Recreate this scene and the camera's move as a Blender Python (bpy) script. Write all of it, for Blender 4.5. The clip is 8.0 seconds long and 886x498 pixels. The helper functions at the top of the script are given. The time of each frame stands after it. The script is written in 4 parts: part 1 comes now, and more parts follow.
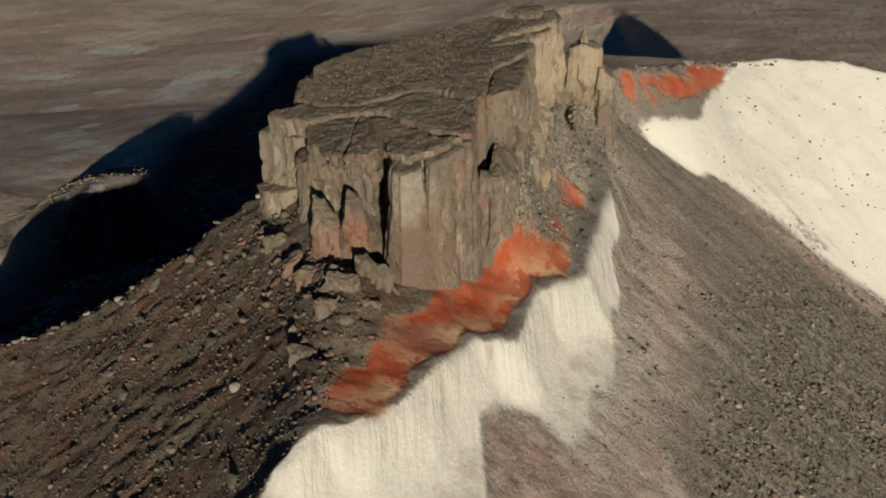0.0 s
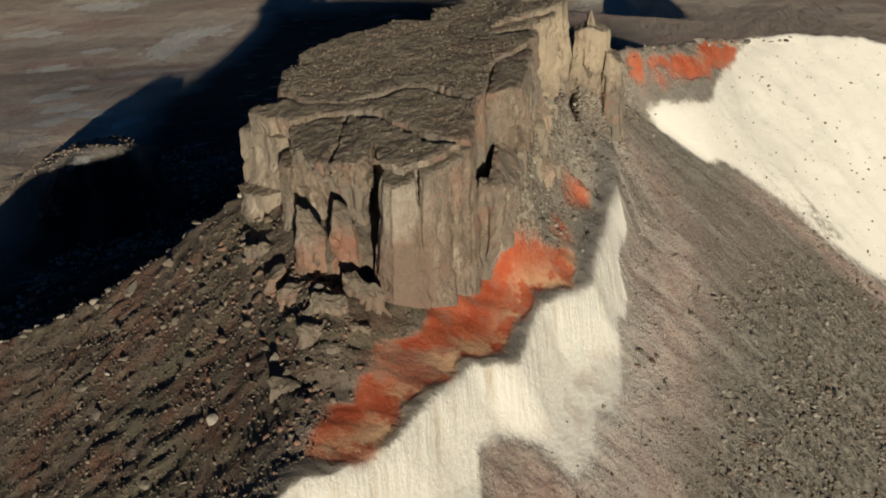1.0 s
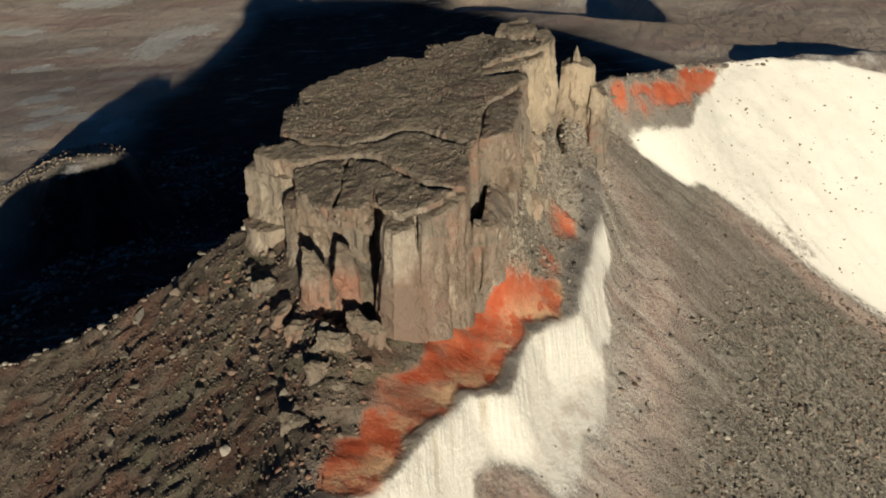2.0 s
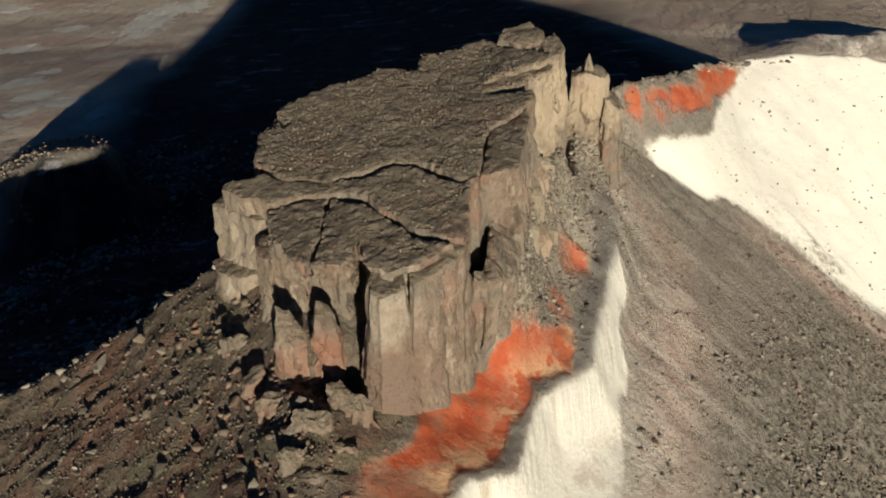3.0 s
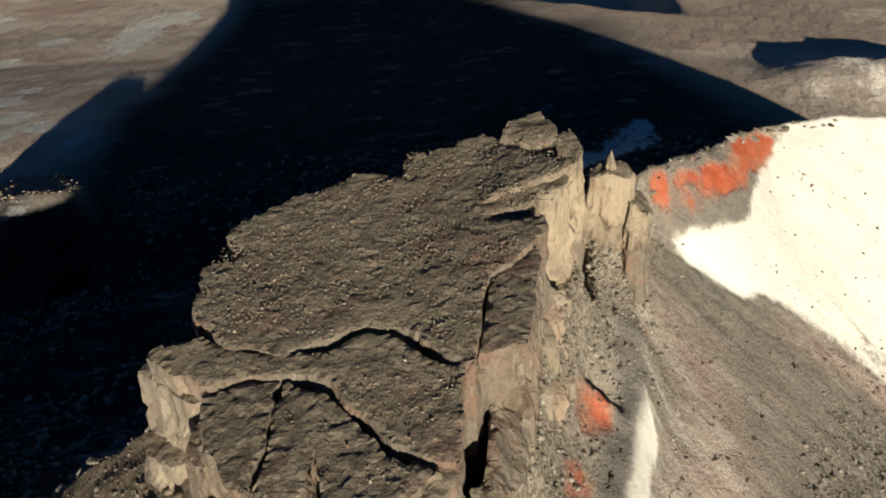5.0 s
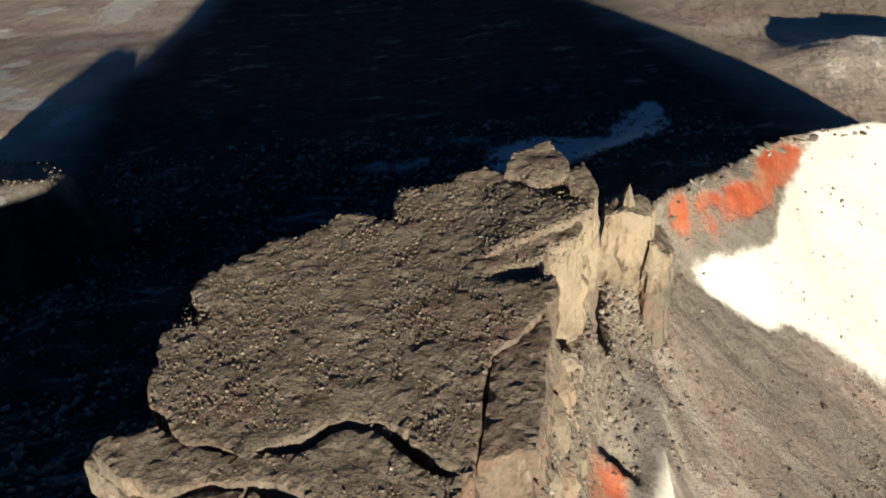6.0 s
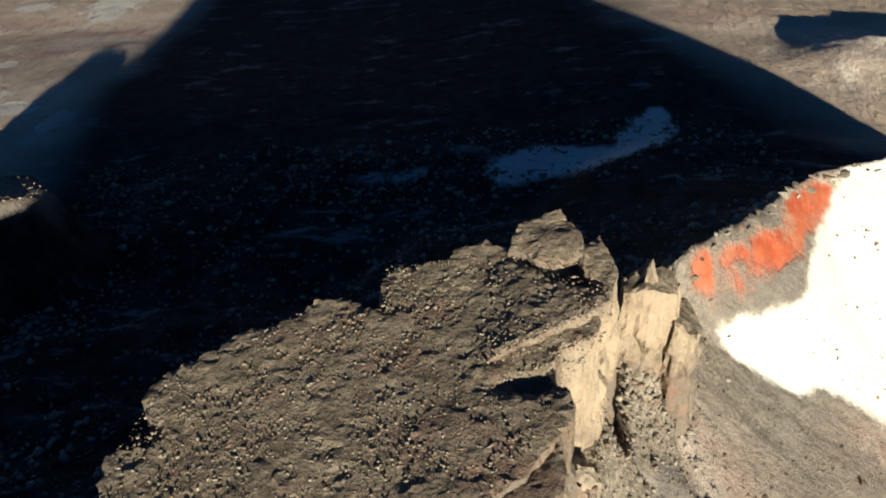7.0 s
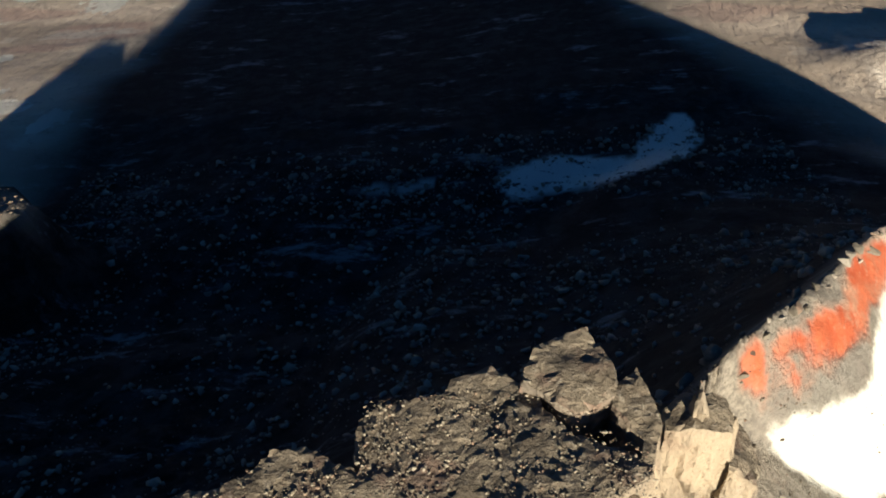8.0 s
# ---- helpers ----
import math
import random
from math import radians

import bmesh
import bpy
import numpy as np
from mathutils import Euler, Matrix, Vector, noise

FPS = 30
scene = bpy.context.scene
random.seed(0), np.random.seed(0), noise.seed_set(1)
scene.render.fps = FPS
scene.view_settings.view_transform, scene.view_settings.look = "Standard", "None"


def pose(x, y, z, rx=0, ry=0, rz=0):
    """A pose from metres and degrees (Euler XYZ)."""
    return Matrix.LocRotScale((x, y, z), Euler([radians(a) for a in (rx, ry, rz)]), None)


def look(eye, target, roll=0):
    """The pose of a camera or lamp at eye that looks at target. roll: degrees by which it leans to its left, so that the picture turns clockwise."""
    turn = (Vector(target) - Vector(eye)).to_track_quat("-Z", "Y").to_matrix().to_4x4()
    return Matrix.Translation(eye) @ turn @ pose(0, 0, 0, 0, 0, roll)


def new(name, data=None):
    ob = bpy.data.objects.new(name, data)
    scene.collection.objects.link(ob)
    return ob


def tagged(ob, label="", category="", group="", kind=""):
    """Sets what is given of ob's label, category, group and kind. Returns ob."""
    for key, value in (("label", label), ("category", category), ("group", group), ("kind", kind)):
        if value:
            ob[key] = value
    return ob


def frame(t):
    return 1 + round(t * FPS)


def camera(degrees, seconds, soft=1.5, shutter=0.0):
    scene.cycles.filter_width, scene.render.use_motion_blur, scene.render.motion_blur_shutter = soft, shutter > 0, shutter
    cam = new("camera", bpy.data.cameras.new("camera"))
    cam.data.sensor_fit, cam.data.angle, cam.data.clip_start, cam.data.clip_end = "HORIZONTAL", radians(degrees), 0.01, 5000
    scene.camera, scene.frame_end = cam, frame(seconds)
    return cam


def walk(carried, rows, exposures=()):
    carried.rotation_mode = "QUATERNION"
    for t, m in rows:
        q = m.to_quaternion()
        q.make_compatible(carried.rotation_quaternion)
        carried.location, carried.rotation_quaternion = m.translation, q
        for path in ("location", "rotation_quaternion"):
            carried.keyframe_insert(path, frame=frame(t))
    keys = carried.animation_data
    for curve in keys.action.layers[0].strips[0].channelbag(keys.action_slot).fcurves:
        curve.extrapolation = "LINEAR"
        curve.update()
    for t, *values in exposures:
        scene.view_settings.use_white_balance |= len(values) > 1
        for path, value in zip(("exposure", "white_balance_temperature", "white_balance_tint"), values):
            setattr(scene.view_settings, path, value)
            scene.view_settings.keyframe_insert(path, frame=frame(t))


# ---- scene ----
cam = camera(53.9, 8.0, soft=1.9)
PATH = [
    (0.0, 3.83, -2.22, 154.67, 2.30, -29.02, -1.30),
    (0.5, 3.90, 3.30, 154.68, 2.35, -31.31, -1.31),
    (1.0, 3.74, 6.79, 156.15, 2.15, -32.02, -1.17),
    (1.5, 2.84, 3.75, 161.04, 1.21, -32.13, -0.61),
    (1.7, 2.50, 3.13, 162.49, 0.88, -32.11, -0.48),
    (2.8, 2.84, 16.03, 163.21, 0.87, -34.71, -0.68),
    (3.0, 2.81, 18.73, 162.84, 0.86, -34.51, -0.77),
    (3.5, 3.07, 25.09, 162.85, 0.93, -34.45, -0.87),
    (4.0, 3.14, 29.89, 163.85, 0.81, -34.28, -0.83),
    (4.5, 3.37, 35.85, 163.79, 0.86, -34.21, -0.89),
    (6.0, 3.97, 54.18, 164.35, 1.06, -37.06, -0.67),
    (6.5, 4.10, 60.42, 164.24, 1.07, -37.77, -0.74),
    (7.0, 4.24, 66.63, 164.22, 1.09, -37.85, -0.84),
    (7.5, 4.72, 74.40, 163.61, 1.52, -38.32, -1.09),
    (8.0, 5.07, 83.18, 162.30, 2.10, -38.92, -1.01),
]
EXPOSURES = [(0.0, -0.46), (1.5, -0.16), (3.0, 0.0), (4.5, 0.18), (6.5, 0.55), (8.0, 0.85)]
walk(cam, [(t, pose(x, y, z, 0, 0, yaw) @ pose(0, 0, 0, 90 + pitch) @ pose(0, 0, 0, 0, 0, roll)) for t, x, y, z, yaw, pitch, roll in PATH], EXPOSURES)

# ---- light: low morning sun behind the camera, clear sky ----
SUN = Vector((0.226, -0.941, 0.256)).normalized()
lamp = new("sun", bpy.data.lights.new("sun", "SUN"))
lamp.data.energy, lamp.data.angle, lamp.data.color = 5.0, radians(0.53), (1.0, 0.90, 0.725)
lamp.matrix_world = look(SUN * 900, (0, 0, 0))
world = bpy.data.worlds.new("sky")
scene.world = world
world.use_nodes = True
sky = world.node_tree.nodes.new("ShaderNodeTexSky")
sky.sky_type, sky.sun_disc = "NISHITA", False
sky.ozone_density, sky.dust_density = 7.0, 0.2
sky.sun_elevation, sky.sun_rotation = math.asin(SUN.z), math.atan2(SUN.x, SUN.y)
tint = world.node_tree.nodes.new("ShaderNodeMix")
tint.data_type, tint.blend_type = "RGBA", "MULTIPLY"
tint.inputs[0].default_value = 1.0
world.node_tree.links.new(sky.outputs[0], tint.inputs[6])
tint.inputs[7].default_value = (0.62, 1.0, 1.2, 1)
world.node_tree.links.new(tint.outputs[2], world.node_tree.nodes["Background"].inputs[0])
world.node_tree.nodes["Background"].inputs[1].default_value = 0.0165


# ---- noise over arrays ----
def hash2(i, j, seed):
    h = (i.astype(np.int64) * 374761393 + j.astype(np.int64) * 668265263 + seed * 974711) & 0x7FFFFFFF
    h = ((h ^ (h >> 13)) * 1274126177) & 0x7FFFFFFF
    h = ((h ^ (h >> 11)) * 1103515245) & 0x7FFFFFFF
    return ((h ^ (h >> 16)) & 0xFFFFF) / float(0xFFFFF)


def vnoise(x, y, seed=0):
    """Smooth noise, -1 to 1."""
    x, y = np.asarray(x, float), np.asarray(y, float)
    i, j = np.floor(x), np.floor(y)
    u, v = x - i, y - j
    u, v = u * u * u * (u * (6 * u - 15) + 10), v * v * v * (v * (6 * v - 15) + 10)
    a, b = hash2(i, j, seed), hash2(i + 1, j, seed)
    c, d = hash2(i, j + 1, seed), hash2(i + 1, j + 1, seed)
    return 2 * ((a + (b - a) * u) * (1 - v) + (c + (d - c) * u) * v) - 1


def fbm(x, y, size, octaves=4, seed=0, gain=0.5):
    x, y = np.asarray(x, float), np.asarray(y, float)
    total, amp, norm = 0.0, 1.0, 0.0
    for k in range(octaves):
        total = total + amp * vnoise(x / size * 2**k + 17.3 * k, y / size * 2**k - 9.1 * k, seed + k)
        norm += amp
        amp *= gain
    return total / norm


def ramp(x, lo, hi):
    t = np.clip((np.asarray(x, float) - lo) / (hi - lo), 0, 1)
    return t * t * (3 - 2 * t)


def smin(a, b, k):
    h = np.clip(0.5 + 0.5 * (b - a) / k, 0, 1)
    return b + (a - b) * h - k * h * (1 - h)


def polygon_distance(x, y, poly):
    """Distance to the outline of a plan polygon, negative inside."""
    x, y = np.asarray(x, float), np.asarray(y, float)
    d = np.full(x.shape, 1e9)
    inside = np.zeros(x.shape, bool)
    for (ax, ay), (bx, by) in zip(poly, poly[1:] + poly[:1]):
        ex, ey = bx - ax, by - ay
        t = np.clip(((x - ax) * ex + (y - ay) * ey) / (ex * ex + ey * ey), 0, 1)
        d = np.minimum(d, np.hypot(x - ax - t * ex, y - ay - t * ey))
        cross = ((ay <= y) & (by > y)) | ((by <= y) & (ay > y))
        with np.errstate(divide="ignore", invalid="ignore"):
            inside ^= cross & (x < ax + (y - ay) * ex / (ey if ey else 1e-9))
    return np.where(inside, -d, d)


def line_side(x, y, line):
    """Signed distance from an open plan line, positive to its right, and the length along it."""
    x, y = np.asarray(x, float), np.asarray(y, float)
    best, side, along, run = np.full(x.shape, 1e9), np.zeros(x.shape), np.zeros(x.shape), 0.0
    for (ax, ay), (bx, by) in zip(line, line[1:]):
        ex, ey = bx - ax, by - ay
        n = math.hypot(ex, ey)
        t = np.clip(((x - ax) * ex + (y - ay) * ey) / (n * n), 0, 1)
        d = np.hypot(x - ax - t * ex, y - ay - t * ey)
        near = d < best
        s = np.sign(ey * (x - ax) - ex * (y - ay))
        best, side, along = np.where(near, d, best), np.where(near, s, side), np.where(near, run + t * n, along)
        run += n
    return best * side, along


# ---- plan of the mountain ----
MESA_PLAN = [(-20, 92), (-17, 100), (-15.5, 107), (-6, 114), (-1, 117), (9, 118), (13.6, 116), (14.2, 108), (12, 102), (9.5, 95), (9, 87), (5, 80),
             (2, 75), (-3, 72), (-11, 75), (-15, 84)]
OXIDE_LOW = [(-8.6, 52.6), (-7.7, 54.9), (-7.4, 56.7), (-6.9, 58.3), (-5.2, 59.5), (-5.1, 61.8), (-4.4, 63.5), (-4.4, 66.0), (-2.5, 67.6), (-0.6, 68.7), (0.2, 72.2), (1.1, 75.2), (4.0, 76.7), (4.9, 79.9), (7.0, 80.8), (8.1, 81.8), (10.1, 84.3),
             (11.8, 85.7), (14.5, 88.6), (14.7, 85.9), (14.0, 83.6), (11.6, 81.5), (9.9, 80.1), (9.6, 78.0), (7.1, 74.3), (6.6, 71.4), (5.2, 69.2), (2.4, 67.3), (1.4, 64.5), (-0.7, 62.4), (-2.0, 60.1), (-2.8, 57.0), (-3.9, 54.7), (-5.3, 53.2)]
OXIDE_MID = [(14.5, 100.2), (16.1, 102.4), (17.9, 102.5), (18.7, 101.2), (18.2, 97.7), (14.7, 95.4), (14.2, 96.7)]
OXIDE_TINGE = [(12.4, 92.5), (14.1, 94.0), (15.8, 92.4), (16.2, 90.0), (14.0, 87.6), (12.2, 89.0)]
OXIDE_HIGH = [(26.8, 132.7), (27.5, 133.7), (28.8, 134.9), (33.7, 138.9), (36.7, 141.4), (39.6, 144.1), (41.6, 148.8), (45.4, 153.6), (48.2, 156.6), (50.8, 156.6), (49.6, 153.4), (46.8, 149.5), (44.0, 145.2), (43.1, 142.6), (38.4, 138.3), (34.1, 135.0), (30.2, 132.4), (27.8, 131.9)]
SNOW = [(10.7, 270.7), (14.8, 277.0), (22.7, 281.1), (33.8, 282.7), (49.1, 282.0), (56.8, 294.3), (60.7, 304.1), (67.9, 310.3), (71.3, 303.4), (68.7, 289.1), (62.3, 277.5), (52.5, 266.1), (42.1, 264.2), (27.1, 265.3), (16.5, 264.9)]
CHALK = [(-181, 536, 16, 48), (-165, 566, 13, 19), (-236, 477, 13, 12), (-196, 393, 9, 14), (-162, 353, 10, 8), (-138, 342, 6, 7), (-227, 525, 11, 10), (-173, 339, 6, 8), (-279, 684, 29, 19), (-179, 367, 12, 10), (-139, 335, 5, 8), (-300, 590, 19, 12), (-192, 415, 7, 6), (-178, 501, 9, 17), (-157, 349, 8, 5)]
SNOW_STRIP = [(-28, 272), (-17.6, 273.4), (-13.2, 274.4), (-3.4, 277.1), (-4.0, 273.5), (-13.1, 270.7), (-19.4, 268.9), (-26.0, 269.5)]
SPUR = [(-95, 236), (-96, 246), (-104, 251), (-112, 256), (-122, 266), (-142, 268), (-155, 266), (-160, 250), (-135, 228), (-129, 234), (-116, 229), (-103, 228)]
PINK_A = [(4.4, 63.1), (7.5, 65.3), (9.5, 65.4), (12.0, 64.1), (13.4, 64.0), (17.1, 60.6), (14, 50), (5.4, 50), (4.8, 55.2), (4.8, 58.9)]
PINK_B = [(17.0, 72.9), (20.0, 73.6), (22.9, 71.6), (26.0, 67.0), (26.1, 63), (19.6, 60.0), (16.6, 66.3)]
BROWN = [(21.6, 97.2), (23.6, 98.4), (27.5, 98.7), (25.6, 95.6), (22.2, 92.5)]
BANK = [(-16, 34), (-11.7, 45), (-8.4, 49.7), (-6.0, 51.3), (-4.3, 53.5), (-1.8, 56.7), (-0.3, 60.3), (2.8, 65.4), (3.6, 67.4), (8.0, 70.2), (9.5, 75.2), (10.5, 78.5), (16.7, 85.0), (17.1, 87.5), (19.2, 95.1), (20.3, 99.5), (21.9, 103.1), (22.4, 109.5)]
ASH_LOW = [(21.9, 103.8), (22.9, 100.7), (21.3, 94), (21.5, 91.7), (20.3, 84.8), (20.2, 80), (19, 75), (17.5, 72.5), (16.3, 68), (14.5, 64.5), (13.2, 63.4), (10, 65), (7.3, 64.5), (4.4, 61.5),
           (5.4, 54), (5.9, 50), (4.8, 43), (1.5, 36), (-3, 31), (-6, 25), (-11, 23), (-15, 27), (-18, 29), (-16.5, 35), (-13.9, 41), (-11.5, 44.6), (-9.6, 48.3), (-8.2, 50), (-6, 51.4), (-4.2, 53.5), (-1.7, 56.6), (-0.2, 60.2), (2.9, 65.2), (3.8, 67.2), (8.2, 70.0), (9.7, 75.0), (10.8, 78.3), (16.9, 84.9), (17.3, 87.5), (19.4, 95.1), (20.5, 99.5)]
ASH_HIGH = [(30.4, 131.6), (36.5, 134.0), (41.6, 138.2), (42.8, 141), (44.4, 145.5), (50.8, 157), (56, 166), (150, 185), (150, 126), (69.4, 128.5), (59.2, 131.2), (51.5, 132.1), (43.8, 132.1), (40.5, 130.9), (36.6, 130.2), (33.2, 130.5)]
RIDGE = [(10, 540), (35, 512), (73, 462), (86, 452), (114, 439)]
CREST_X = [-400, -140, -115, -104, -98, -92, -80, -64, -56, -47, -37, -22, -14, 0, 14, 22, 27, 31, 36, 43, 49, 55, 62, 75, 106, 122, 136, 141, 146, 150, 154, 165, 190, 400]
CREST_Y = [90, 92, 93, 93, 93, 93, 94, 94.5, 94.5, 94, 94, 95, 108, 120, 123, 127, 133.5, 138, 143, 151, 158, 160.5, 163, 165, 166, 166, 166, 166, 166, 166, 166, 166, 166, 166]
CREST_Z = [30, 38, 51, 68.5, 74.8, 78.5, 83, 85.5, 87.5, 92, 98, 109, 112, 114, 114, 113.5, 112.3, 111, 109.6, 107.6, 105.2, 104.9, 104.6, 103, 96, 92, 85.5, 82.5, 79.5, 76.5, 71, 55, 40, 30]
PLAIN_Y = [-2000, 150, 280, 340, 470, 550, 700, 1100, 5000]
PLAIN_Z = [34, 34, 30, 20, -3, -14, -28, -50, -50]
PLAIN_Z_RIGHT = [34, 34, 32, 27, 13, 4, -13, -45, -50]


SPUR_TOP = []


def ground_height(x, y):
    x, y = np.asarray(x, float), np.asarray(y, float)
    yc, zc = np.interp(x, CREST_X, CREST_Y), np.interp(x, CREST_X, CREST_Z)
    left = 102.2 + 0.73 * x + 0.242 * y
    left = np.maximum(left, np.interp(x, CREST_X, CREST_Z) + 0.242 * (y - 94) - 0.8)
    right = 87.2 - 0.676 * x + 0.268 * y
    front = smin(left, right, 3.0)
    # the pale slope under the far rim
    edge = 87.2 - 0.676 * x + 0.268 * 131
    t = np.clip((y - 131) / np.maximum(yc - 131, 1.0), 0, 1)
    pale = np.maximum(edge, 30) * (1 - t) + zc * t + (1.2 + 9 * np.exp(-(((x - 37) / 8) ** 2))) * t * (1 - t)
    front = np.where((y > 131) & (x > 24), pale, front)
    # rubble apron round the mesa's foot, on its right
    dm = polygon_distance(x, y, MESA_PLAN)
    front = front + 13 * np.exp(-np.maximum(dm, 0) / 2.1) * ramp(x, 4, 9) * ramp(y, 79, 87)
    front = front + 6.5 * np.exp(-np.hypot(x - 20.5, (y - 119.5) * 0.8) / 4.5)
    front = front + 4 * np.exp(-(((x - 7.4) / 1.9) ** 2) - ((y - 83.5) / 3.0) ** 2)
    front = front - 6.0 * np.exp(-(((x + 7.4) / 2.6) ** 2) - ((y - 73.8) / 1.9) ** 2)
    slot = (y - 100.3) + 0.35 * (x - 17.3)
    front = front + (1.3 * np.exp(-((slot / 0.6) ** 2)) - 3.0 * np.exp(-(((slot - 1.7) / 0.9) ** 2))) * np.exp(-(((x - 17.4) / 1.6) ** 4))
    front = front - 8 * np.exp(-(((x - 16.2) / 1.0) ** 2)) * ramp(y, 109, 113) * (1 - ramp(y, 119, 122))
    # fluted bank under the orange crest
    s, along = line_side(x, y, BANK)
    across = x + 0.12 * y
    flute = 0.2 * vnoise(across / 1.1, s * 0.06, 5) + 0.14 * vnoise(across / 0.55, s * 0.06, 6)
    bank = np.where(s < 0, 3.9 * np.exp(np.minimum(s, 0) / 6), 3.9 - 4.3 * ramp(s, -0.5, 4.6)) * (1 - ramp(s, 6, 16))
    front = front + bank * ramp(along, 0.5, 12) * (1 - ramp(along, 92, 100)) + flute * ramp(s, 0.2, 1.2) * (1 - ramp(s, 1.9, 3.5)) * (1 - ramp(along, 62, 72))
    d = np.maximum(y - yc, 0)
    back = np.minimum(zc, np.where(d > 0, zc, 1e9)) - np.maximum(zc - 22, 8) * (1 - np.exp(-d / 70)) - 0.6 * ramp(d, 0, 3) - 0.45 * np.maximum(d - 110, 0)
    top = np.minimum(front, 1e9)
    cap = np.interp(x, CREST_X, CREST_Z)
    hill = np.where(y > yc, back, smin(top, cap + 1.0, 1.5))
    side = ramp(x, -70, 110)
    plain = np.interp(y, PLAIN_Y, PLAIN_Z) * (1 - side) + np.interp(y, PLAIN_Y, PLAIN_Z_RIGHT) * side + np.clip(0.055 * x, -15, 4)
    far = ramp(np.hypot(x, y - 90), 150, 420)
    plain = plain + far * (0.9 * fbm(x, y, 150, 3, 20) + 0.22 * fbm(x, y, 24, 3, 30))
    # low hummocks
    plain = plain + 0.2 * fbm(x, y, 30, 4, 37, 0.6) * ramp(y, 200, 260)
    # a low ridge whose far side falls into a hollow
    away = -line_side(x, y, RIDGE)[0] + 3 * fbm(x, y, 25, 3, 38)
    plain = plain - 17 * ramp(away, 0, 38) * (1 - ramp(away, 70, 170)) * ramp(x, -10, 25) * (1 - ramp(x, 104, 116))
    # knolls on the plain: one on each side of the mountain's shadow
    plain = plain - 7 * np.exp(-(((x + 112) / 40) ** 2 + ((y - 285) / 45) ** 2))
    if len(SPUR_TOP):
        i, j = np.clip((x + 168) / 8, 0, 10.999), np.clip((y - 216) / 8, 0, 7.999)
        a, b = i.astype(int), j.astype(int)
        i, j = i - a, j - b
        top = SPUR_TOP[0]
        spur = (top[a, b] * (1 - i) + top[a + 1, b] * i) * (1 - j) + (top[a, b + 1] * (1 - i) + top[a + 1, b + 1] * i) * j + 2.3 + 0.7 * fbm(x, y, 14, 3, 36, 0.6)
        plain = plain + np.maximum(spur - plain, 0) * (1 - ramp(polygon_distance(x, y, SPUR) + 4 * fbm(x, y, 12, 3, 33), -2, 12))
    plain = plain + 9 * np.exp(-(((x - 165) / 40) ** 4 + ((y - 342) / 18) ** 2)) * (1 + 0.35 * fbm(x, y, 12, 3, 35))
    h = -smin(-hill, -plain, 8.0)
    # relief
    near = 1 - ramp(np.hypot(x, y - 90), 160, 320)
    rough = 0.55 * fbm(x, y, 9, 4, 40) + 0.22 * fbm(x, y, 1.6, 2, 50)
    leftness = np.maximum(ramp(-x - 0.1 * y, -1, 8), ramp(-s, 4, 7) * (1 - ramp(y, 76, 82)))
    rough = rough * (0.55 + 0.75 * leftness)
    # ribs of coarser rubble that run down the left slope, and low ones across the right
    warp = 2.5 * fbm(x, y, 12, 2, 41)
    rib = 1 - 2 * np.abs(fbm(x * 0.38, y + warp + 0.12 * x, 2.1, 3, 42))
    rough = rough + 0.55 * (rib - 0.5) * leftness * (0.75 + 0.6 * vnoise(x / 9, y / 9, 44))
    rib = 1 - 2 * np.abs(fbm((0.93 * x - 0.37 * y) * 0.2, 0.37 * x + 0.93 * y + warp, 3.2, 3, 43))
    rough = rough + 0.22 * (rib - 0.5) * (1 - leftness)
    h = h + near * 0.9 * fbm(x, y, 9, 4, 45) * ramp(-polygon_distance(x, y, ASH_HIGH), 0, 6) * (y < yc)
    h = h + near * rough * (1 - 0.55 * (np.minimum(polygon_distance(x, y, ASH_HIGH), polygon_distance(x, y, ASH_LOW)) < 0))
    behind = ramp(y - yc, 0, 20) * near
    return h + behind * (2.4 * fbm(x, y, 26, 4, 60))


# the spur just reaches into the light above the shaded back slope
run = np.arange(50, 330, 1.5)
level = np.zeros((12, 9))
for i in range(12):
    for j in range(9):
        px, py = -168 + 8 * i + run * SUN.x / math.hypot(SUN.x, SUN.y), 216 + 8 * j + run * SUN.y / math.hypot(SUN.x, SUN.y)
        ray = ground_height(px, py) - run * SUN.z / math.hypot(SUN.x, SUN.y)
        level[i, j] = ray[py < 175].max()
SPUR_TOP.append(np.maximum(level, 18))


# ---- materials ----
def material(name, base, rough=0.9):
    m = bpy.data.materials.new(name)
    m.use_nodes = True
    p = m.node_tree.nodes["Principled BSDF"]
    p.inputs["Base Color"].default_value = (*base, 1)
    p.inputs["Roughness"].default_value = rough
    p.inputs["Specular IOR Level"].default_value = 0.2
    return m


